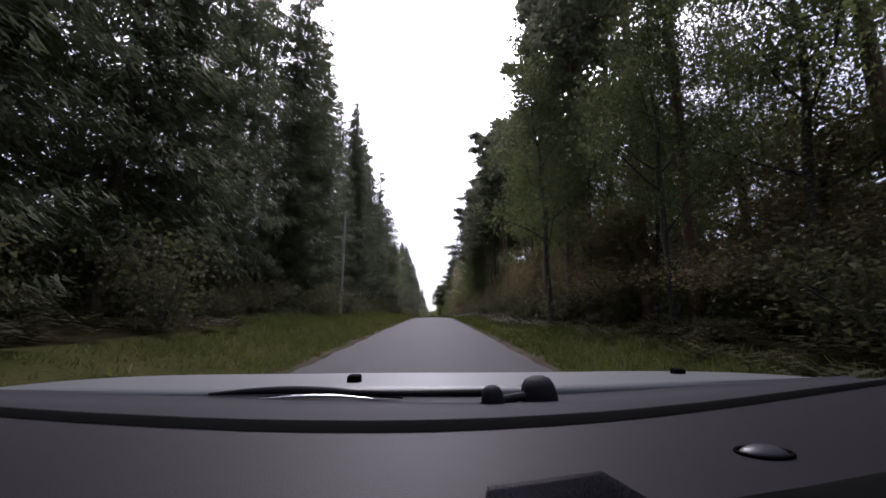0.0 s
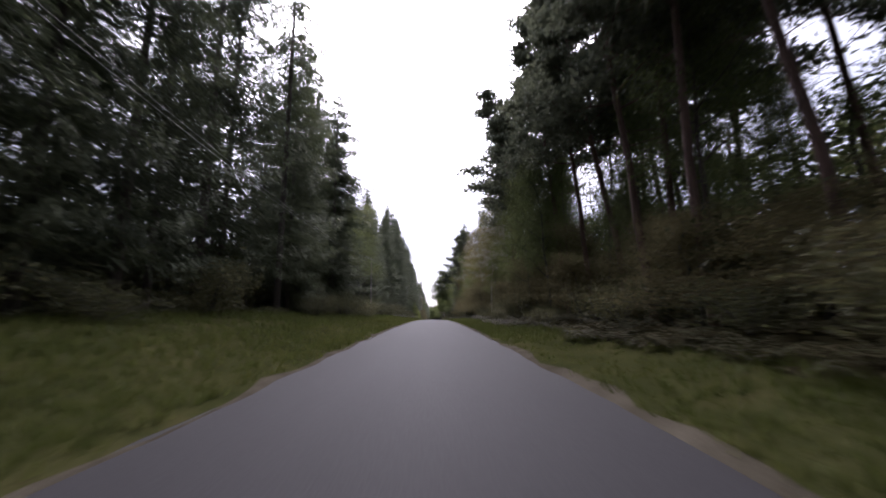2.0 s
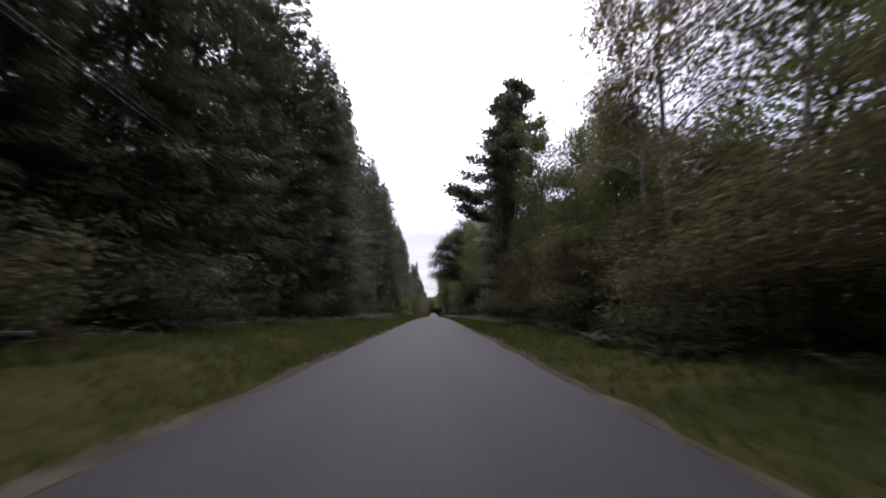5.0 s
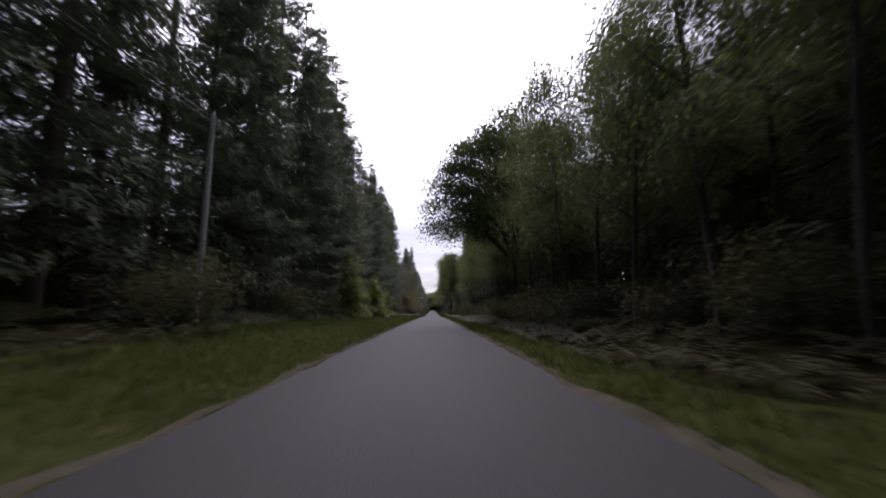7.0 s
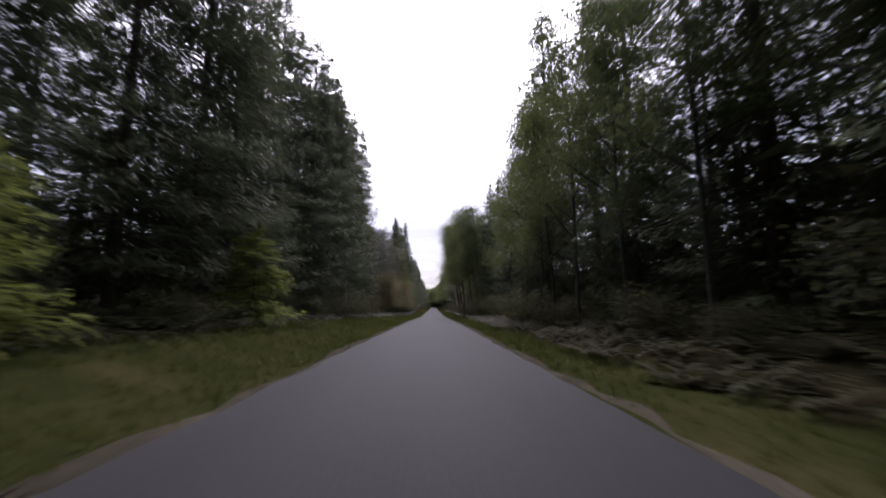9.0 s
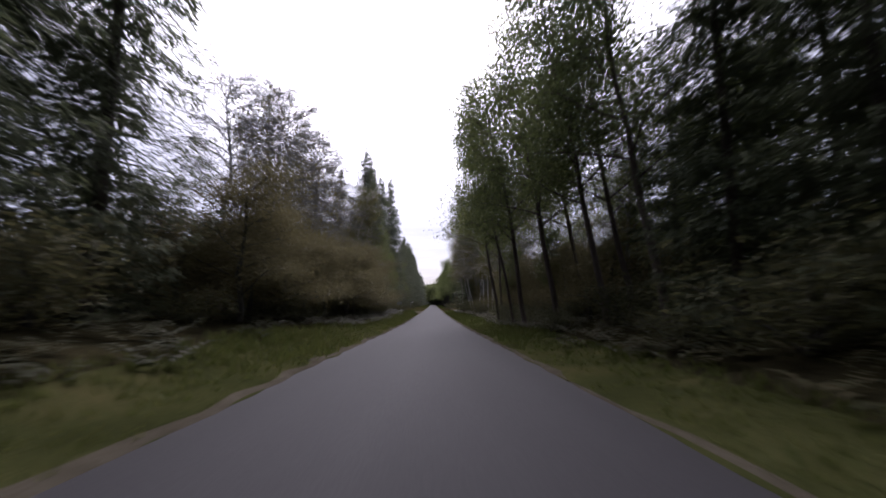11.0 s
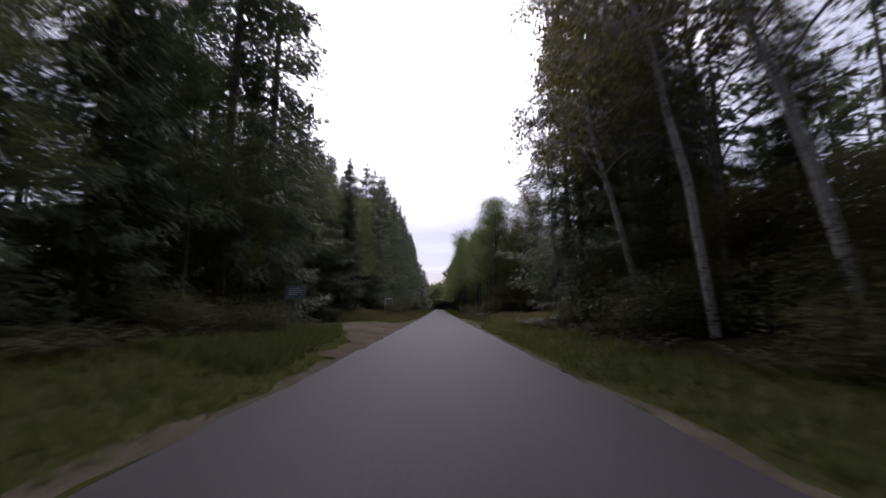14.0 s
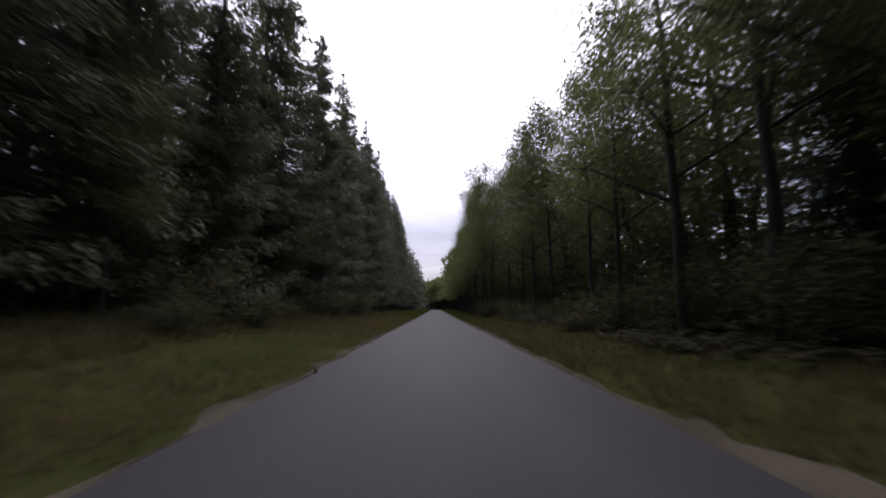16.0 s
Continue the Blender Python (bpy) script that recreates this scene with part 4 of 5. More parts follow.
def off_left(x, y):
    return (-x < left_verge(y) - 0.4) | (y > 317) & (y < 341) & (x > -8)


def off_right(x, y):
    return (x < right_verge(y) - 0.4) | (y > 334) & (y < 356)


def off_clearing(x, y):
    return (x < 2.4 + np.interp(y, (334, 340, 347, 356), (0, 1.2, 1.2, 0)))


blades("verge_grass", "yellow-green uncut verge grass beside the asphalt", GRASS, 29500, 2, 347, -5.6, -2.72, 0.07, 0.24, 0.034, 31, 5, no_left)
blades("verge_grass", "dry browning verge grass beside the asphalt", DRY_GRASS, 4500, 347, 400, -5.6, -2.72, 0.07, 0.24, 0.034, 39, 5, no_left)
blades("meadow_grass", "taller yellow-green grass on the wide verge", GRASS, 24000, 14, 240, -9.0, -5.2, 0.10, 0.30, 0.04, 36, 5, no_left)
blades("meadow_grass", "dry tall grass along the forest edge", DRY_GRASS, 8000, 338, 400, -8.6, -5.2, 0.12, 0.36, 0.04, 38, 5, no_left)
blades("track_grass", "rough tall grass where the forest track meets the road", GRASS, 6000, 315, 330.5, -8.5, -3.2, 0.15, 0.45, 0.05, 37, 4, no_left)
blades("verge_grass", "dull green uncut verge grass beside the asphalt", GRASS, 29500, 2, 347, 2.37, 5.5, 0.07, 0.24, 0.034, 32, 5, no_right)
blades("verge_grass", "dry browning verge grass beside the asphalt", DRY_GRASS, 4500, 347, 400, 2.37, 5.5, 0.07, 0.24, 0.034, 40, 5, no_right)
blades("clearing_grass", "dry tall grass in the roadside clearing", DRY_GRASS, 11000, 336, 357, 4.5, 36, 0.12, 0.34, 0.05, 33, 5, off_clearing)
blades("far_verge_grass", "verge grass further along the road", GRASS, 7000, 400, 640, -6.0, -2.85, 0.1, 0.3, 0.07, 34)
blades("far_verge_grass", "verge grass further along the road", GRASS, 6000, 400, 640, 2.5, 5.2, 0.1, 0.3, 0.07, 35)


def fronds(name, label, n, y0, y1, xa, xb, seed, skip=None):
    """Bracken: arching fronds with leaflets, in loose patches."""
    rng = np.random.default_rng(seed)
    x, y = rng.uniform(xa, xb, n), rng.uniform(y0, y1, n)
    patch = np.array([noise.noise((a * 0.2, b * 0.08, seed)) for a, b in zip(x, y)])
    keep = patch + rng.uniform(-0.4, 0.4, n) > -0.22
    if skip:
        keep &= ~skip(x, y)
    x, y = x[keep], y[keep]
    base = np.repeat(np.stack((x, y, ground_z(x, y)), 1), 5, axis=0)
    m = len(base)
    az = rng.uniform(0, 6.28, m)
    L = rng.uniform(0.35, 0.8, m)
    out = np.stack((np.cos(az), np.sin(az), np.zeros(m)), 1)
    lat = np.stack((-np.sin(az), np.cos(az), np.zeros(m)), 1)
    bs, ts, ws, sd = [], [], [], []
    for u in (0.35, 0.5, 0.65, 0.8, 0.95):
        p = base + out * (L * u)[:, None] + np.array([0, 0, 1.0]) * (L * (1.25 * u - 0.8 * u * u))[:, None]
        for s in (-1, 1):
            ln = L * 0.42 * (1.15 - u)
            t = p + (lat * s + out * 0.35) * ln[:, None]
            t[:, 2] -= ln * 0.2
            bs.append(p), ts.append(t), ws.append(ln * 0.55), sd.append(out)
    ob = obj(name, [slivers(np.concatenate(bs), np.concatenate(ts), np.concatenate(ws), np.concatenate(sd))], BRACKEN)
    return tagged(ob, label, "fern", kind="stuff")


fronds("bracken", "green and browning bracken under the forest edge", 6500, 2, 400, -10.5, -4.2, 41, off_left)
fronds("bracken", "dull green bracken under the forest edge", 5600, 2, 400, 3.4, 8.6, 42, off_right)


# ---- telephone line ----
def box(bm, size, at, turn=None, bevel=0.0):
    m = Matrix.Translation(at) @ (turn or Matrix()) @ Matrix.Diagonal((*size, 1))
    r = bmesh.ops.create_cube(bm, size=1.0, matrix=m)
    if bevel:
        es = list({e for v in r["verts"] for e in v.link_edges})
        bmesh.ops.bevel(bm, geom=es, offset=bevel, segments=2, affect="EDGES", profile=0.6)
    return r


def cyl(bm, r1, r2, depth, at, turn=None, sides=14):
    return bmesh.ops.create_cone(bm, cap_ends=True, segments=sides, radius1=r1, radius2=r2, depth=depth, matrix=Matrix.Translation(at) @ (turn or Matrix()))


CERAMIC = noisy("insulator_ceramic", ((0.3, (0.25, 0.24, 0.22)), (0.7, (0.4, 0.39, 0.36))), 5, 0.35)
CABLE = noisy("cable_rubber", ((0.3, (0.1, 0.1, 0.095)), (0.7, (0.16, 0.16, 0.15))), 3, 0.6)
POLE_SPOTS = ((-6.7, 30.0), (-8.4, 99.5), (-8.4, 169.0), (-8.6, 239.0), (-8.6, 312.0), (-8.6, 383.0))


POLE_WOOD = noisy("silvered_pole_wood", ((0.3, (0.2, 0.185, 0.165)), (0.55, (0.3, 0.28, 0.255)), (0.75, (0.4, 0.38, 0.35))), 2, 0.85, 0.5, 30, stretch=(1, 1, 0.12))


def telephone_pole():
    root = tagged(new("telephone_pole"), "grey weathered wooden telephone pole on the verge", "pole", "telephone poles")
    z = np.linspace(-0.3, 7.7, 12)
    wobble = np.random.default_rng(8).normal(0, 0.008, (12, 2))
    obj("post", [tube(np.concatenate((wobble, z[:, None]), 1), np.linspace(0.125, 0.085, 12), 12), tube([(0, 0, 7.69), (0, 0, 7.74)], [0.085, 0.02], 12)], POLE_WOOD, root, smooth=True)
    for k, zz in enumerate((7.45, 7.28)):
        bm = bmesh.new()
        cyl(bm, 0.012, 0.012, 0.22, (0.14, 0, zz), Matrix.Rotation(radians(90), 4, "Y"), 8)
        part("bracket", bm, CABLE, root)
        bm = bmesh.new()
        cyl(bm, 0.045, 0.03, 0.1, (0.23, 0, zz + 0.04))
        bmesh.ops.bevel(bm, geom=bm.edges[:], offset=0.008, segments=1, affect="EDGES")
        part("insulator", bm, CERAMIC, root, "pale ceramic insulator")
    return root


pole0 = telephone_pole()
for k, (x, y) in enumerate(POLE_SPOTS):
    m = pose(x, y, float(ground_z(x, y)), 0, (0.6, -0.8, 0.5, -0.4, 0.7, 0)[k], 0)
    if k == 0:
        pole0.matrix_basis = m
    else:
        copy_thing(pole0, m)
for (xa, ya), (xb, yb) in zip(POLE_SPOTS[:-1], POLE_SPOTS[1:]):
    for zz in (7.49, 7.32):
        u = np.linspace(0, 1, 24)
        za, zb = float(ground_z(xa, ya)) + zz, float(ground_z(xb, yb)) + zz
        p = np.stack((xa + 0.23 + (xb - xa) * u, ya + (yb - ya) * u, za + (zb - za) * u - 6.8 * u * (1 - u)), 1)
        tagged(obj("telephone_wire", [tube(p, np.full(24, 0.008), 5)], CABLE), "thin grey telephone wire sagging between wooden poles", "wire", "telephone wires")

# ---- signs and small things beside the road ----
SIGN_FACE = noisy("sign_board", ((0.3, (0.10, 0.13, 0.16)), (0.55, (0.15, 0.18, 0.21)), (0.75, (0.2, 0.23, 0.25))), 4, 0.5)
SIGN_PALE = noisy("pale_sign_paint", ((0.3, (0.62, 0.61, 0.58)), (0.7, (0.78, 0.77, 0.73))), 5, 0.55)
SIGN_DARK = noisy("dark_sign_paint", ((0.3, (0.02, 0.02, 0.02)), (0.7, (0.05, 0.05, 0.045))), 5, 0.5)
STONE = noisy("pale_stone", ((0.3, (0.3, 0.29, 0.27)), (0.55, (0.45, 0.44, 0.42)), (0.75, (0.6, 0.59, 0.57))), 3, 0.9, 0.6, 20)


def info_board(x, y):
    root = tagged(new("information_board"), "small blue-grey forest information board on one wooden post", "sign")
    root.matrix_basis = pose(x, y, float(ground_z(x, y)) - 0.2, 0, 0, 8)
    bm = bmesh.new()
    cyl(bm, 0.05, 0.045, 2.3, (0, 0.045, 1.0), None, 10)
    part("post", bm, OLD_WOOD, root, smooth=True)
    bm = bmesh.new()
    box(bm, (0.86, 0.03, 0.58), (0, 0, 1.95), None, 0.006)
    board = part("board", bm, SIGN_FACE, root)
    bm = bmesh.new()
    for sz, at in (((0.9, 0.05, 0.035), (0, 0, 2.255)), ((0.9, 0.05, 0.035), (0, 0, 1.645)), ((0.035, 0.05, 0.645), (-0.448, 0, 1.95)), ((0.035, 0.05, 0.645), (0.448, 0, 1.95))):
        box(bm, sz, at, None, 0.004)
    part("frame", bm, OLD_WOOD, root, "grey wooden frame")
    bm = bmesh.new()
    for k, w in enumerate((0.5, 0.62, 0.58, 0.4)):
        box(bm, (w, 0.004, 0.03), (-0.31 + w / 2, -0.018, 2.12 - 0.09 * k))
    part("lettering", bm, SIGN_PALE, board, "pale illegible lettering bars")
    return root


info_board(-6.95, 327.6)


def fingerpost(x, y):
    root = tagged(new("fingerpost"), "wooden trail fingerpost with a pale arrow sign", "sign")
    root.matrix_basis = pose(x, y, float(ground_z(x, y)) - 0.42, 0, 1.0, 0)
    bm = bmesh.new()
    cyl(bm, 0.055, 0.05, 2.7, (0, 0, 1.0), None, 10)
    part("post", bm, OLD_WOOD, root, smooth=True)
    bm = bmesh.new()
    vs = [bm.verts.new(c) for c in ((0.04, -0.06, 2.12), (0.68, -0.06, 2.12), (0.78, -0.06, 2.195), (0.68, -0.06, 2.27), (0.04, -0.06, 2.27))]
    f = bm.faces.new(vs)
    ext = bmesh.ops.extrude_face_region(bm, geom=[f])
    bmesh.ops.translate(bm, vec=(0, 0.03, 0), verts=[v for v in ext["geom"] if isinstance(v, bmesh.types.BMVert)])
    bmesh.ops.recalc_face_normals(bm, faces=bm.faces[:])
    arm = part("arm", bm, SIGN_PALE, root, "pale painted arrow board")
    bm = bmesh.new()
    box(bm, (0.42, 0.006, 0.11), (0.27, -0.064, 2.195))
    panel = part("panel", bm, SIGN_PALE, arm, "pale panel on the arrow")
    bm = bmesh.new()
    for sgn in (-1, 1):
        box(bm, (0.07, 0.006, 0.028), (0.7, -0.064, 2.195 + sgn * 0.022), Matrix.Rotation(radians(sgn * 40), 4, "Y"))
    part("chevron", bm, SIGN_PALE, arm, "pale chevron")
    bm = bmesh.new()
    for k, (a, w) in enumerate(((0.1, 0.12), (0.25, 0.09), (0.37, 0.08))):
        box(bm, (w, 0.004, 0.045), (a + w / 2, -0.069, 2.2))
    part("lettering", bm, SIGN_DARK, arm, "dark illegible lettering bars")
    return root


fingerpost(-6.1, 353.4)


def rock(name, x, y, size, label, seed, mat):
    rng = np.random.default_rng(seed)
    bm = bmesh.new()
    bmesh.ops.create_icosphere(bm, subdivisions=3, radius=1.0)
    for v in bm.verts:
        k = 1 + 0.3 * noise.noise(v.co * 1.6 + Vector((seed, 0, 0))) + 0.1 * noise.noise(v.co * 5)
        v.co = Vector((v.co.x * size[0] * k, v.co.y * size[1] * k, max(-0.3, v.co.z) * size[2] * k))
    ob = part(name, bm, mat, None, "", True)
    ob.matrix_basis = pose(x, y, float(ground_z(x, y)) + size[2] * 0.2, 0, 0, rng.uniform(0, 360))
    return tagged(ob, label, "rock")


rock("boulder", -7.3, 89.7, (0.36, 0.26, 0.22), "pale grey boulder lying in verge grass", 3, STONE)


def log(name, x, y, length, r, turn, label, mat, branches=2, tilt=0.0):
    rng = np.random.default_rng(int(y))
    root_z = float(ground_z(x, y)) + r * 0.8
    u = np.linspace(-0.5, 0.5, 8)
    p = np.stack((u * length, rng.normal(0, 0.03, 8), np.zeros(8)), 1)
    polys = [tube(p, np.linspace(r, r * 0.6, 8), 9)]
    for k in range(branches):
        s = p[rng.integers(2, 7)]
        d = rng.normal(0, 1, 3)
        d[2] = abs(d[2])
        polys.append(tube([s, s + d * 0.25, s + d * 0.5 + [0, 0, 0.1]], [r * 0.35, r * 0.25, r * 0.1], 5))
    polys += [tube([p[0], p[0] - [0.01, 0, 0]], [r, 0.001], 9), tube([p[-1], p[-1] + [0.01, 0, 0]], [r * 0.6, 0.001], 9)]
    ob = obj(name, polys, mat, smooth=True)
    ob.matrix_basis = pose(x, y, root_z, 0, tilt, turn)
    return tagged(ob, label, "log")


log("fallen_log", -7.2, 116.0, 2.4, 0.09, 35, "pale barkless fallen log beside the verge", OLD_WOOD)
log("fallen_log", -6.6, 246.0, 3.6, 0.07, 12, "thin pale fallen trunk lying along the forest edge", OLD_WOOD)
log("fallen_log", -5.9, 243.5, 2.2, 0.06, 4, "thin pale fallen trunk lying along the forest edge", OLD_WOOD)
log("fallen_branch", 7.6, 309.5, 3.2, 0.06, 10, "bare fallen branch leaning in the undergrowth", OLD_WOOD, 3, -24)
log("fallen_log", 6.2, 297.0, 1.6, 0.09, 8, "short pale log lying in the grass", OLD_WOOD, 1)


def marker_post(x, y):
    root = tagged(new("marker_post"), "short weathered marker post with pale top", "post")
    root.matrix_basis = pose(x, y, float(ground_z(x, y)), 0, 1.5, 10)
    bm = bmesh.new()
    box(bm, (0.1, 0.1, 1.0), (0, 0, 0.45), None, 0.012)
    part("post", bm, OLD_WOOD, root)
    bm = bmesh.new()
    box(bm, (0.11, 0.11, 0.14), (0, 0, 0.95), None, 0.012)
    part("cap", bm, SIGN_PALE, root, "pale painted top")
    return root


marker_post(-8.0, 104.0)

# ---- the car, where the drive begins ----
PAINT = noisy("silver_paint", ((0.3, (0.045, 0.049, 0.052)), (0.7, (0.062, 0.066, 0.070))), 1.2, 0.5, 0.0, 300, 0.2, spec=0.3)
DASH = noisy("dash_plastic", ((0.3, (0.0042, 0.0038, 0.0050)), (0.7, (0.0068, 0.0060, 0.0080))), 3, 0.56, 0.35, 600, bump_scale=0.0006, spec=0.10)
BLACK = noisy("black_rubber", ((0.3, (0.0015, 0.0015, 0.0015)), (0.7, (0.003, 0.003, 0.003))), 6, 1.0, spec=0.02)
TRIM = noisy("grey_trim_plastic", ((0.3, (0.010, 0.010, 0.012)), (0.7, (0.016, 0.016, 0.018))), 6, 0.7, 0.2, 200, bump_scale=0.001, spec=0.08)
CHROME = noisy("polished_metal", ((0.3, (0.6, 0.6, 0.6)), (0.7, (0.7, 0.7, 0.7))), 6, 0.15, metal=1.0)
FABRIC = noisy("ribbed_mat", ((0.35, (0.003, 0.003, 0.005)), (0.6, (0.009, 0.009, 0.012))), 8, 0.95, 0.9, 420, bump_scale=0.003, spec=0.04)

car = tagged(new("car"), "silver-grey car with dark dashboard and long bonnet on the road", "car")
car.matrix_basis = pose(0, 0.048, 0.0, math.degrees(math.atan(0.042)), 0, 0)


def lofted(sections):
    """A skin through sections of equal point count."""
    v = np.array(sections, float)
    n, m = v.shape[:2]
    i = (np.arange(n - 1)[:, None] * m + np.arange(m - 1)[None]).reshape(-1)
    return v.reshape(-1, 3), np.stack((i, i + 1, i + m + 1, i + m), 1)


U = np.linspace(-1, 1, 25)


def seal_line(u):
    """The foot of the windscreen, from the left pillar to the right one."""
    x = -0.72 + 0.72 * (u + 1)
    return x, np.interp(x, (-0.72, -0.476, -0.263, -0.079, 0.074, 0.271, 0.461, 0.72), (0.55, 0.485, 0.438, 0.414, 0.425, 0.476, 0.556, 0.66))


def smooth(a):
    return np.convolve(np.pad(a, 2, mode="reflect", reflect_type="odd"), np.ones(5) / 5, "valid")


sx = seal_line(U)[0]
sy = smooth(seal_line(U)[1])
secs = []
for q, z in ((0.0, 1.03), (0.25, 1.033), (0.5, 1.031), (0.75, 1.024), (1.0, 1.012)):
    secs.append(np.stack((sx, sy * (1 - q) + 0.16 * q, np.full(25, z)), 1))
secs.append(np.stack((sx, np.full(25, 0.13), np.full(25, 0.98)), 1))
secs.append(np.stack((sx, np.full(25, 0.12), np.full(25, 0.70)), 1))
obj("dashboard", [lofted(secs)], DASH, car, "dark grey soft plastic dashboard", True)
seal = [np.stack((sx * (1 + 0.08 * q), sy + 0.042 * q - 0.004, np.full(25, 1.031 - 0.002 * q + 0.006 * math.sin(math.pi * q))), 1) for q in np.linspace(0, 1, 6)]
obj("windscreen_seal", [lofted(seal)], BLACK, car, "black rubber windscreen seal", True)
hy = smooth(np.interp(U * 0.93, (-0.93, -0.369, -0.203, -0.035, 0.226, 0.469, 0.93), (0.79, 0.731, 0.74, 0.722, 0.733, 0.81, 0.90)))
hx = U * 0.93
cowl = [np.stack((sx * 1.08 * (1 - q) + hx * q, (sy + 0.036) * (1 - q) + (hy + 0.03) * q, np.full(25, 1.026 - 0.028 * q + 0.004 * math.sin(6.28 * q))), 1) for q in np.linspace(0, 1, 7)]
obj("cowl", [lofted(cowl)], TRIM, car, "dark plastic cowl under the windscreen", True)
hood = []
for q in np.linspace(0, 1, 14):
    y = hy * (1 - q) + 1.85 * q
    z = 1.005 - 0.085 * q - 0.14 * q ** 3.5 - 0.018 * U ** 4 + 0.003 * np.cos(U * 6.0) * (1 - q)
    hood.append(np.stack((hx * (1 + 0.02 * q), np.full(25, 0.0) + y, z), 1))
hood.insert(0, hood[0] - np.array([0, 0, 0.012]))
obj("bonnet", [lofted(hood)], PAINT, car, "silver-grey bonnet with soft crown", True)
nose = [np.stack((hx * 1.02, np.full(25, y), np.full(25, z) - 0.018 * U ** 4), 1) for y, z in ((1.85, 0.770), (1.93, 0.68), (1.96, 0.5), (1.93, 0.3), (1.86, 0.24))]
obj("bumper", [lofted(nose)], PAINT, car, "", True)
for sgn in (-1, 1):
    fx = 0.93 * sgn
    wing = []
    for y in np.linspace(0.1, 1.9, 24):
        top = 0.975 - (0.2 * max(0, (y - 0.8) / 1.1) ** 2.6) - 0.01
        dy = y - 1.3
        low = 0.30 if abs(dy) > 0.36 else 0.32 + math.sqrt(0.36 ** 2 - dy * dy)
        wing.append([(fx, y, top), (fx + 0.035 * sgn, y, top - 0.06), (fx + 0.05 * sgn, y, (top + low) / 2), (fx + 0.03 * sgn, y, low)])
    obj("wing", [lofted(wing)], PAINT, car, "", True)
    bm = bmesh.new()
    cyl(bm, 0.31, 0.31, 0.2, (fx - 0.07 * sgn, 1.3, 0.315), Matrix.Rotation(radians(90), 4, "Y"), 32)
    bmesh.ops.bevel(bm, geom=[e for e in bm.edges if len(e.link_faces) == 2 and max(len(f.verts) for f in e.link_faces) > 4], offset=0.03, segments=3, affect="EDGES")
    wheel = part("wheel", bm, BLACK, car, "black rubber tyre", True)
    bm = bmesh.new()
    cyl(bm, 0.2, 0.19, 0.03, (fx + 0.035 * sgn, 1.3, 0.315), Matrix.Rotation(radians(90), 4, "Y"), 24)
    part("rim", bm, CHROME, wheel, "grey metal rim")
# unseen cabin behind the windscreen opening, with roof and pillars, added to shade the dashboard
arch = ((-0.86, 0.30), (-0.88, 0.60), (-0.86, 0.92), (-0.74, 1.22), (-0.62, 1.40), (-0.40, 1.46), (0.0, 1.48), (0.40, 1.46), (0.62, 1.40), (0.74, 1.22), (0.86, 0.92), (0.88, 0.60), (0.86, 0.30))
shell = [[(x * k * 1.08, y, 0.30 + (z - 0.30) * s) for x, z in arch] for y, k, s in ((-0.02, 1.0, 1.0), (-0.35, 1.0, 1.02), (-0.9, 1.0, 1.0), (-1.5, 0.97, 0.9), (-1.95, 0.93, 0.72), (-2.15, 0.85, 0.5), (-2.18, 0.4, 0.2))]
unseen_cabin = obj("unseen_cabin", [lofted(shell)], PAINT, car, "", True)
for sgn in (-1, 1):
    obj("windscreen_pillar", [tube([(0.80 * sgn, 0.62, 0.98), (0.76 * sgn, 0.35, 1.14), (0.70 * sgn, 0.12, 1.28), (0.64 * sgn, -0.03, 1.38)], [0.03, 0.034, 0.036, 0.04], 8)], PAINT, car, "", True)
    bm = bmesh.new()
    cyl(bm, 0.31, 0.31, 0.2, (0.80 * sgn, -1.25, 0.315), Matrix.Rotation(radians(90), 4, "Y"), 32)
    bmesh.ops.bevel(bm, geom=[e for e in bm.edges if len(e.link_faces) == 2 and max(len(f.verts) for f in e.link_faces) > 4], offset=0.03, segments=3, affect="EDGES")
    wheel = part("wheel", bm, BLACK, car, "black rubber tyre", True)
    bm = bmesh.new()
    cyl(bm, 0.2, 0.19, 0.03, (0.90 * sgn, -1.25, 0.315), Matrix.Rotation(radians(90), 4, "Y"), 24)
    part("rim", bm, CHROME, wheel, "grey metal rim")
# wiper spindles, arm and blade, washer jets
for x, y, r, h in ((0.088, 0.628, 0.016, 0.03), (0.165, 0.664, 0.026, 0.039)):
    tall = 0.012 + h * 0.8
    rise = np.array([0, 0.45, 0.7, 0.88, 0.97, 1.0]) * tall
    girth = np.array([1.15, 1.05, 0.95, 0.76, 0.45, 0.02]) * r
    obj("wiper_spindle", [tube(np.stack((x - 0.1 * rise, y + 0 * rise, 1.0 + rise), 1), girth, 20)], TRIM, car, "rounded black wiper spindle cap", True)
obj("wiper_link", [tube([(0.165, 0.664, 1.012), (0.13, 0.652, 1.014), (0.088, 0.63, 1.011), (0.068, 0.628, 1.006)], [0.009, 0.007, 0.008, 0.005], 8)], TRIM, car, "short black wiper link", True)
obj("wiper_arm", [tube([(0.088, 0.635, 1.024), (0.0, 0.66, 1.018), (-0.06, 0.685, 1.013), (-0.13, 0.705, 1.011)], [0.006, 0.005, 0.0045, 0.004], 8)], TRIM, car, "thin black wiper arm", True)
ub = np.linspace(0, 1, 14)
obj("wiper_blade", [tube(np.stack((-0.05 - 0.33 * ub, 0.70 + 0.035 * ub, 1.003 + 0.009 * np.sin(math.pi * ub)), 1), 0.002 + 0.005 * np.sin(math.pi * ub), 8)], TRIM, car, "black rubber wiper blade lying on the cowl", True)
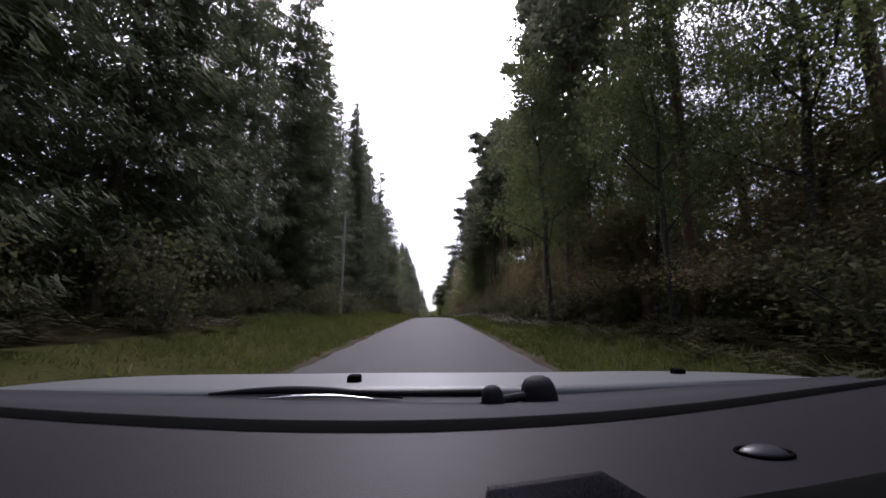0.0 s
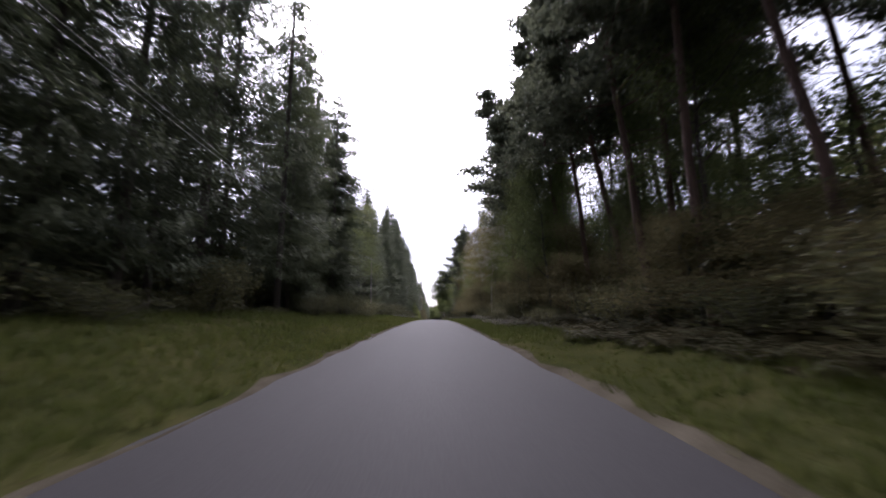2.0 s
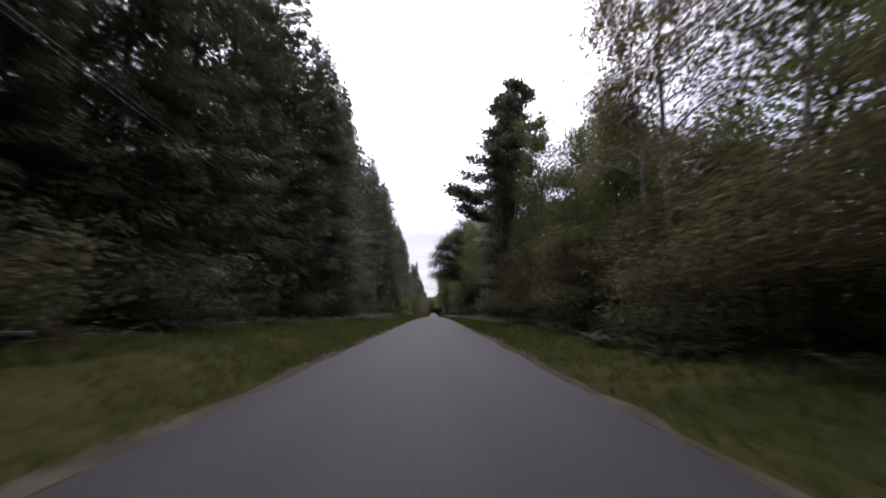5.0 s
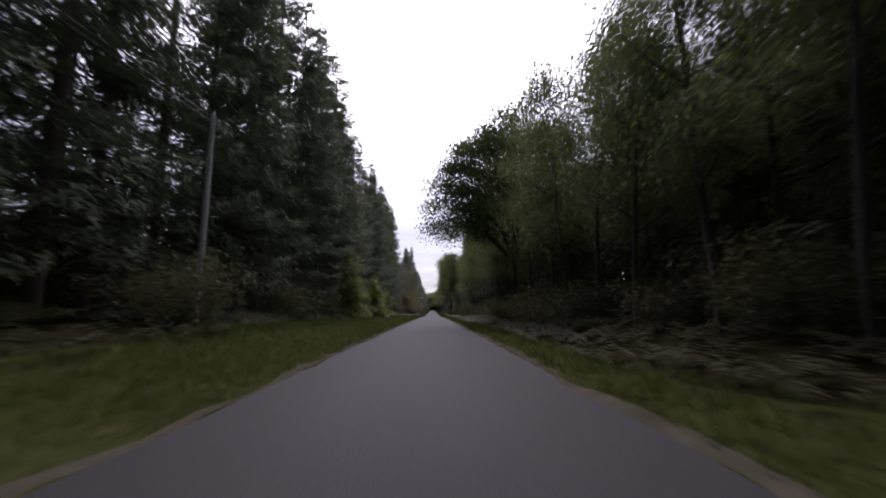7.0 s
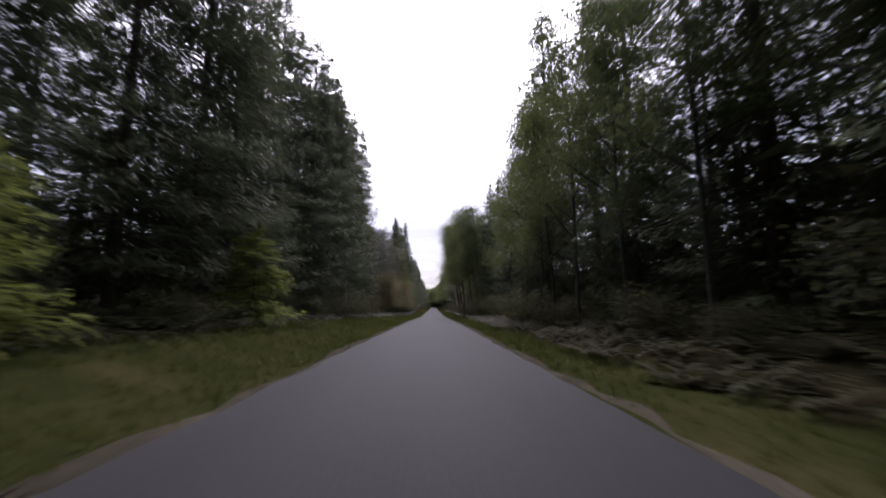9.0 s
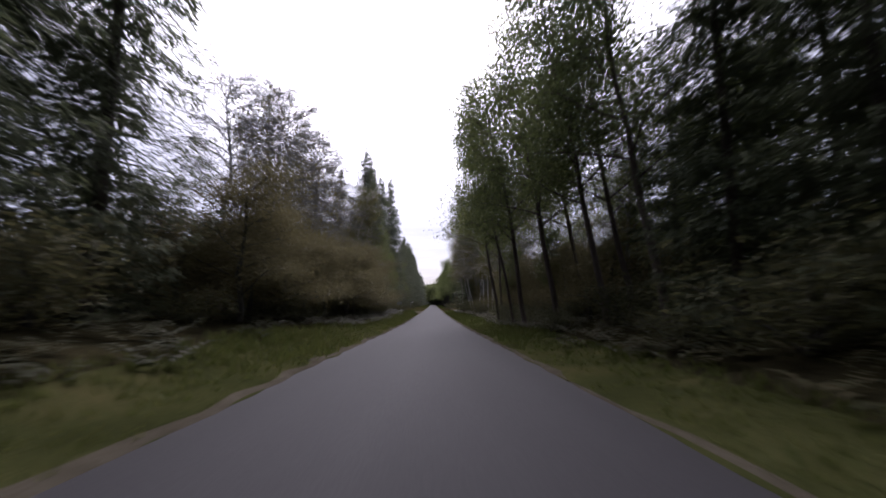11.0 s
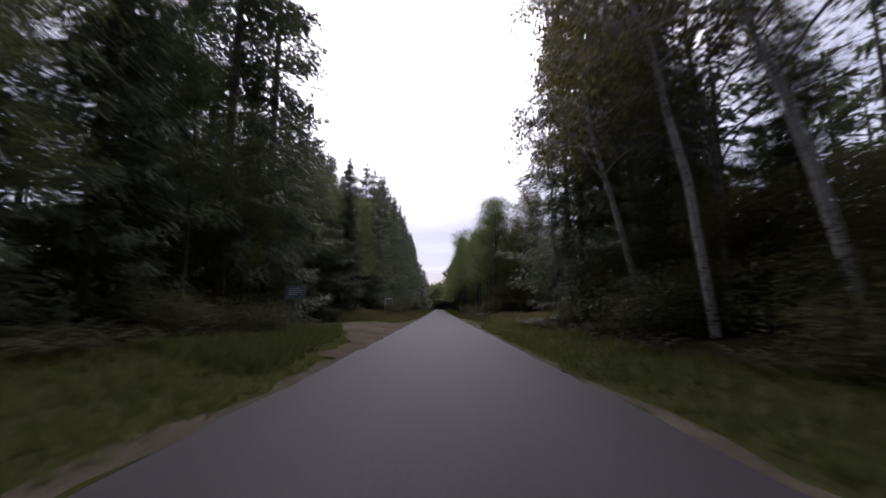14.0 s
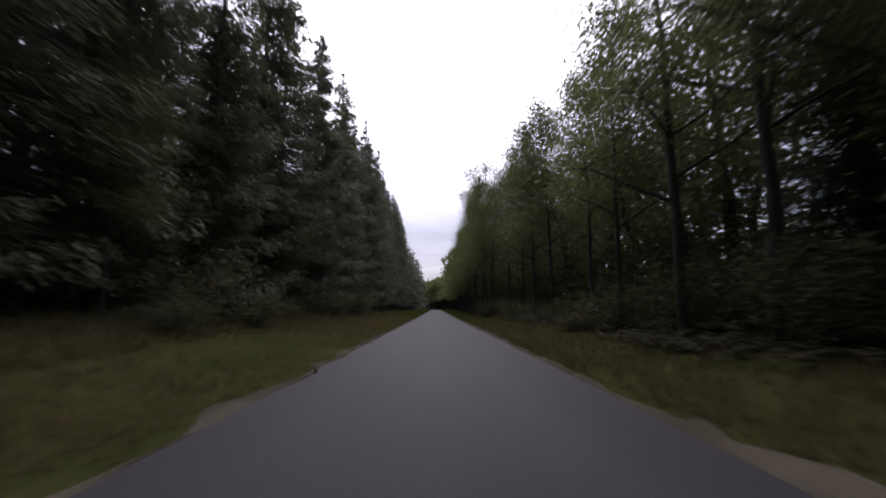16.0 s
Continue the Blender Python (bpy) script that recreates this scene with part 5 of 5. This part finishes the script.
# a bright highlight beside the wiper, modelled as a thin polished tube
obj("highlight_tube", [tube(np.stack((-0.262 + 0.172 * ub, 0.652 + 0.004 * np.sin(math.pi * ub), 1.0125 + 0.003 * np.sin(math.pi * ub)), 1), 0.0003 + 0.0026 * np.sin(math.pi * ub), 8)], CHROME, car, "pale shining tube shaped as a highlight by the wiper", True)
for x, y, z in ((-0.166, 0.90, 0.990), (0.632, 1.09, 0.974)):
    bm = bmesh.new()
    box(bm, (0.028, 0.03, 0.02), (x, y, z + 0.008), None, 0.006)
    part("washer_jet", bm, BLACK, car, "small black washer jet")
SENSOR = noisy("sensor_dome", ((0.3, (0.012, 0.012, 0.014)), (0.7, (0.020, 0.020, 0.023))), 6, 0.4, spec=0.35)
bm = bmesh.new()
bmesh.ops.create_uvsphere(bm, u_segments=28, v_segments=12, radius=1.0, matrix=Matrix.Translation((0.2705, 0.352, 1.031)) @ Matrix.Diagonal((0.0192, 0.0118, 0.0075, 1)))
sensor = part("light_sensor", bm, SENSOR, car, "round domed grey sensor button", True)
ring = [(0.2705 + 0.0220 * math.cos(a), 0.352 + 0.0138 * math.sin(a), 1.0325) for a in np.linspace(0, 2 * math.pi, 41)]
obj("sensor_ring", [tube(ring, np.full(41, 0.0017), 6)], BLACK, sensor, "black ring", True)


def between(corners, n, m, z, crown):
    """A padded sheet between four corners: near left, near right, far left, far right."""
    a, b, c, d = (np.array(k, float) for k in corners)
    rows = []
    for q in np.linspace(0, 1, n):
        e, f = a + (c - a) * q, b + (d - b) * q
        u = np.linspace(0, 1, m)[:, None]
        edge = np.minimum(1, np.minimum(np.minimum(u[:, 0], 1 - u[:, 0]) * m / 2, min(q, 1 - q) * n / 2))
        rows.append(np.concatenate((e + (f - e) * u, (z + crown * edge)[:, None]), 1))
    return rows


MAT = ((0.024, 0.225), (0.142, 0.222), (0.0346, 0.288), (0.1206, 0.313))
obj("dash_mat", [lofted(between(MAT, 12, 16, 1.0315, 0.003))], FABRIC, car, "black ribbed non-slip mat", True)
# ribs and a frayed fringe along the mat's far edge
ribs = []
for q in np.linspace(0.015, 0.985, 48):
    a = np.array(MAT[0]) * (1 - q) + np.array(MAT[1]) * q
    b = np.array(MAT[2]) * (1 - q) + np.array(MAT[3]) * q
    ribs.append(tube([(*a, 1.0348), (*(a * 0.5 + b * 0.5), 1.0352), (*(a * 0.015 + b * 0.985), 1.0345)], [0.0006, 0.0006, 0.0004], 4))
obj("mat_ribs", ribs, FABRIC, car, "black woven ribs of the mat", True)
obj("instrument_hood", [lofted(between(((0.150, 0.215), (0.52, 0.215), (0.162, 0.268), (0.52, 0.372)), 8, 18, 1.030, 0.010))], BLACK, car, "black hooded edge of the instrument panel", True)
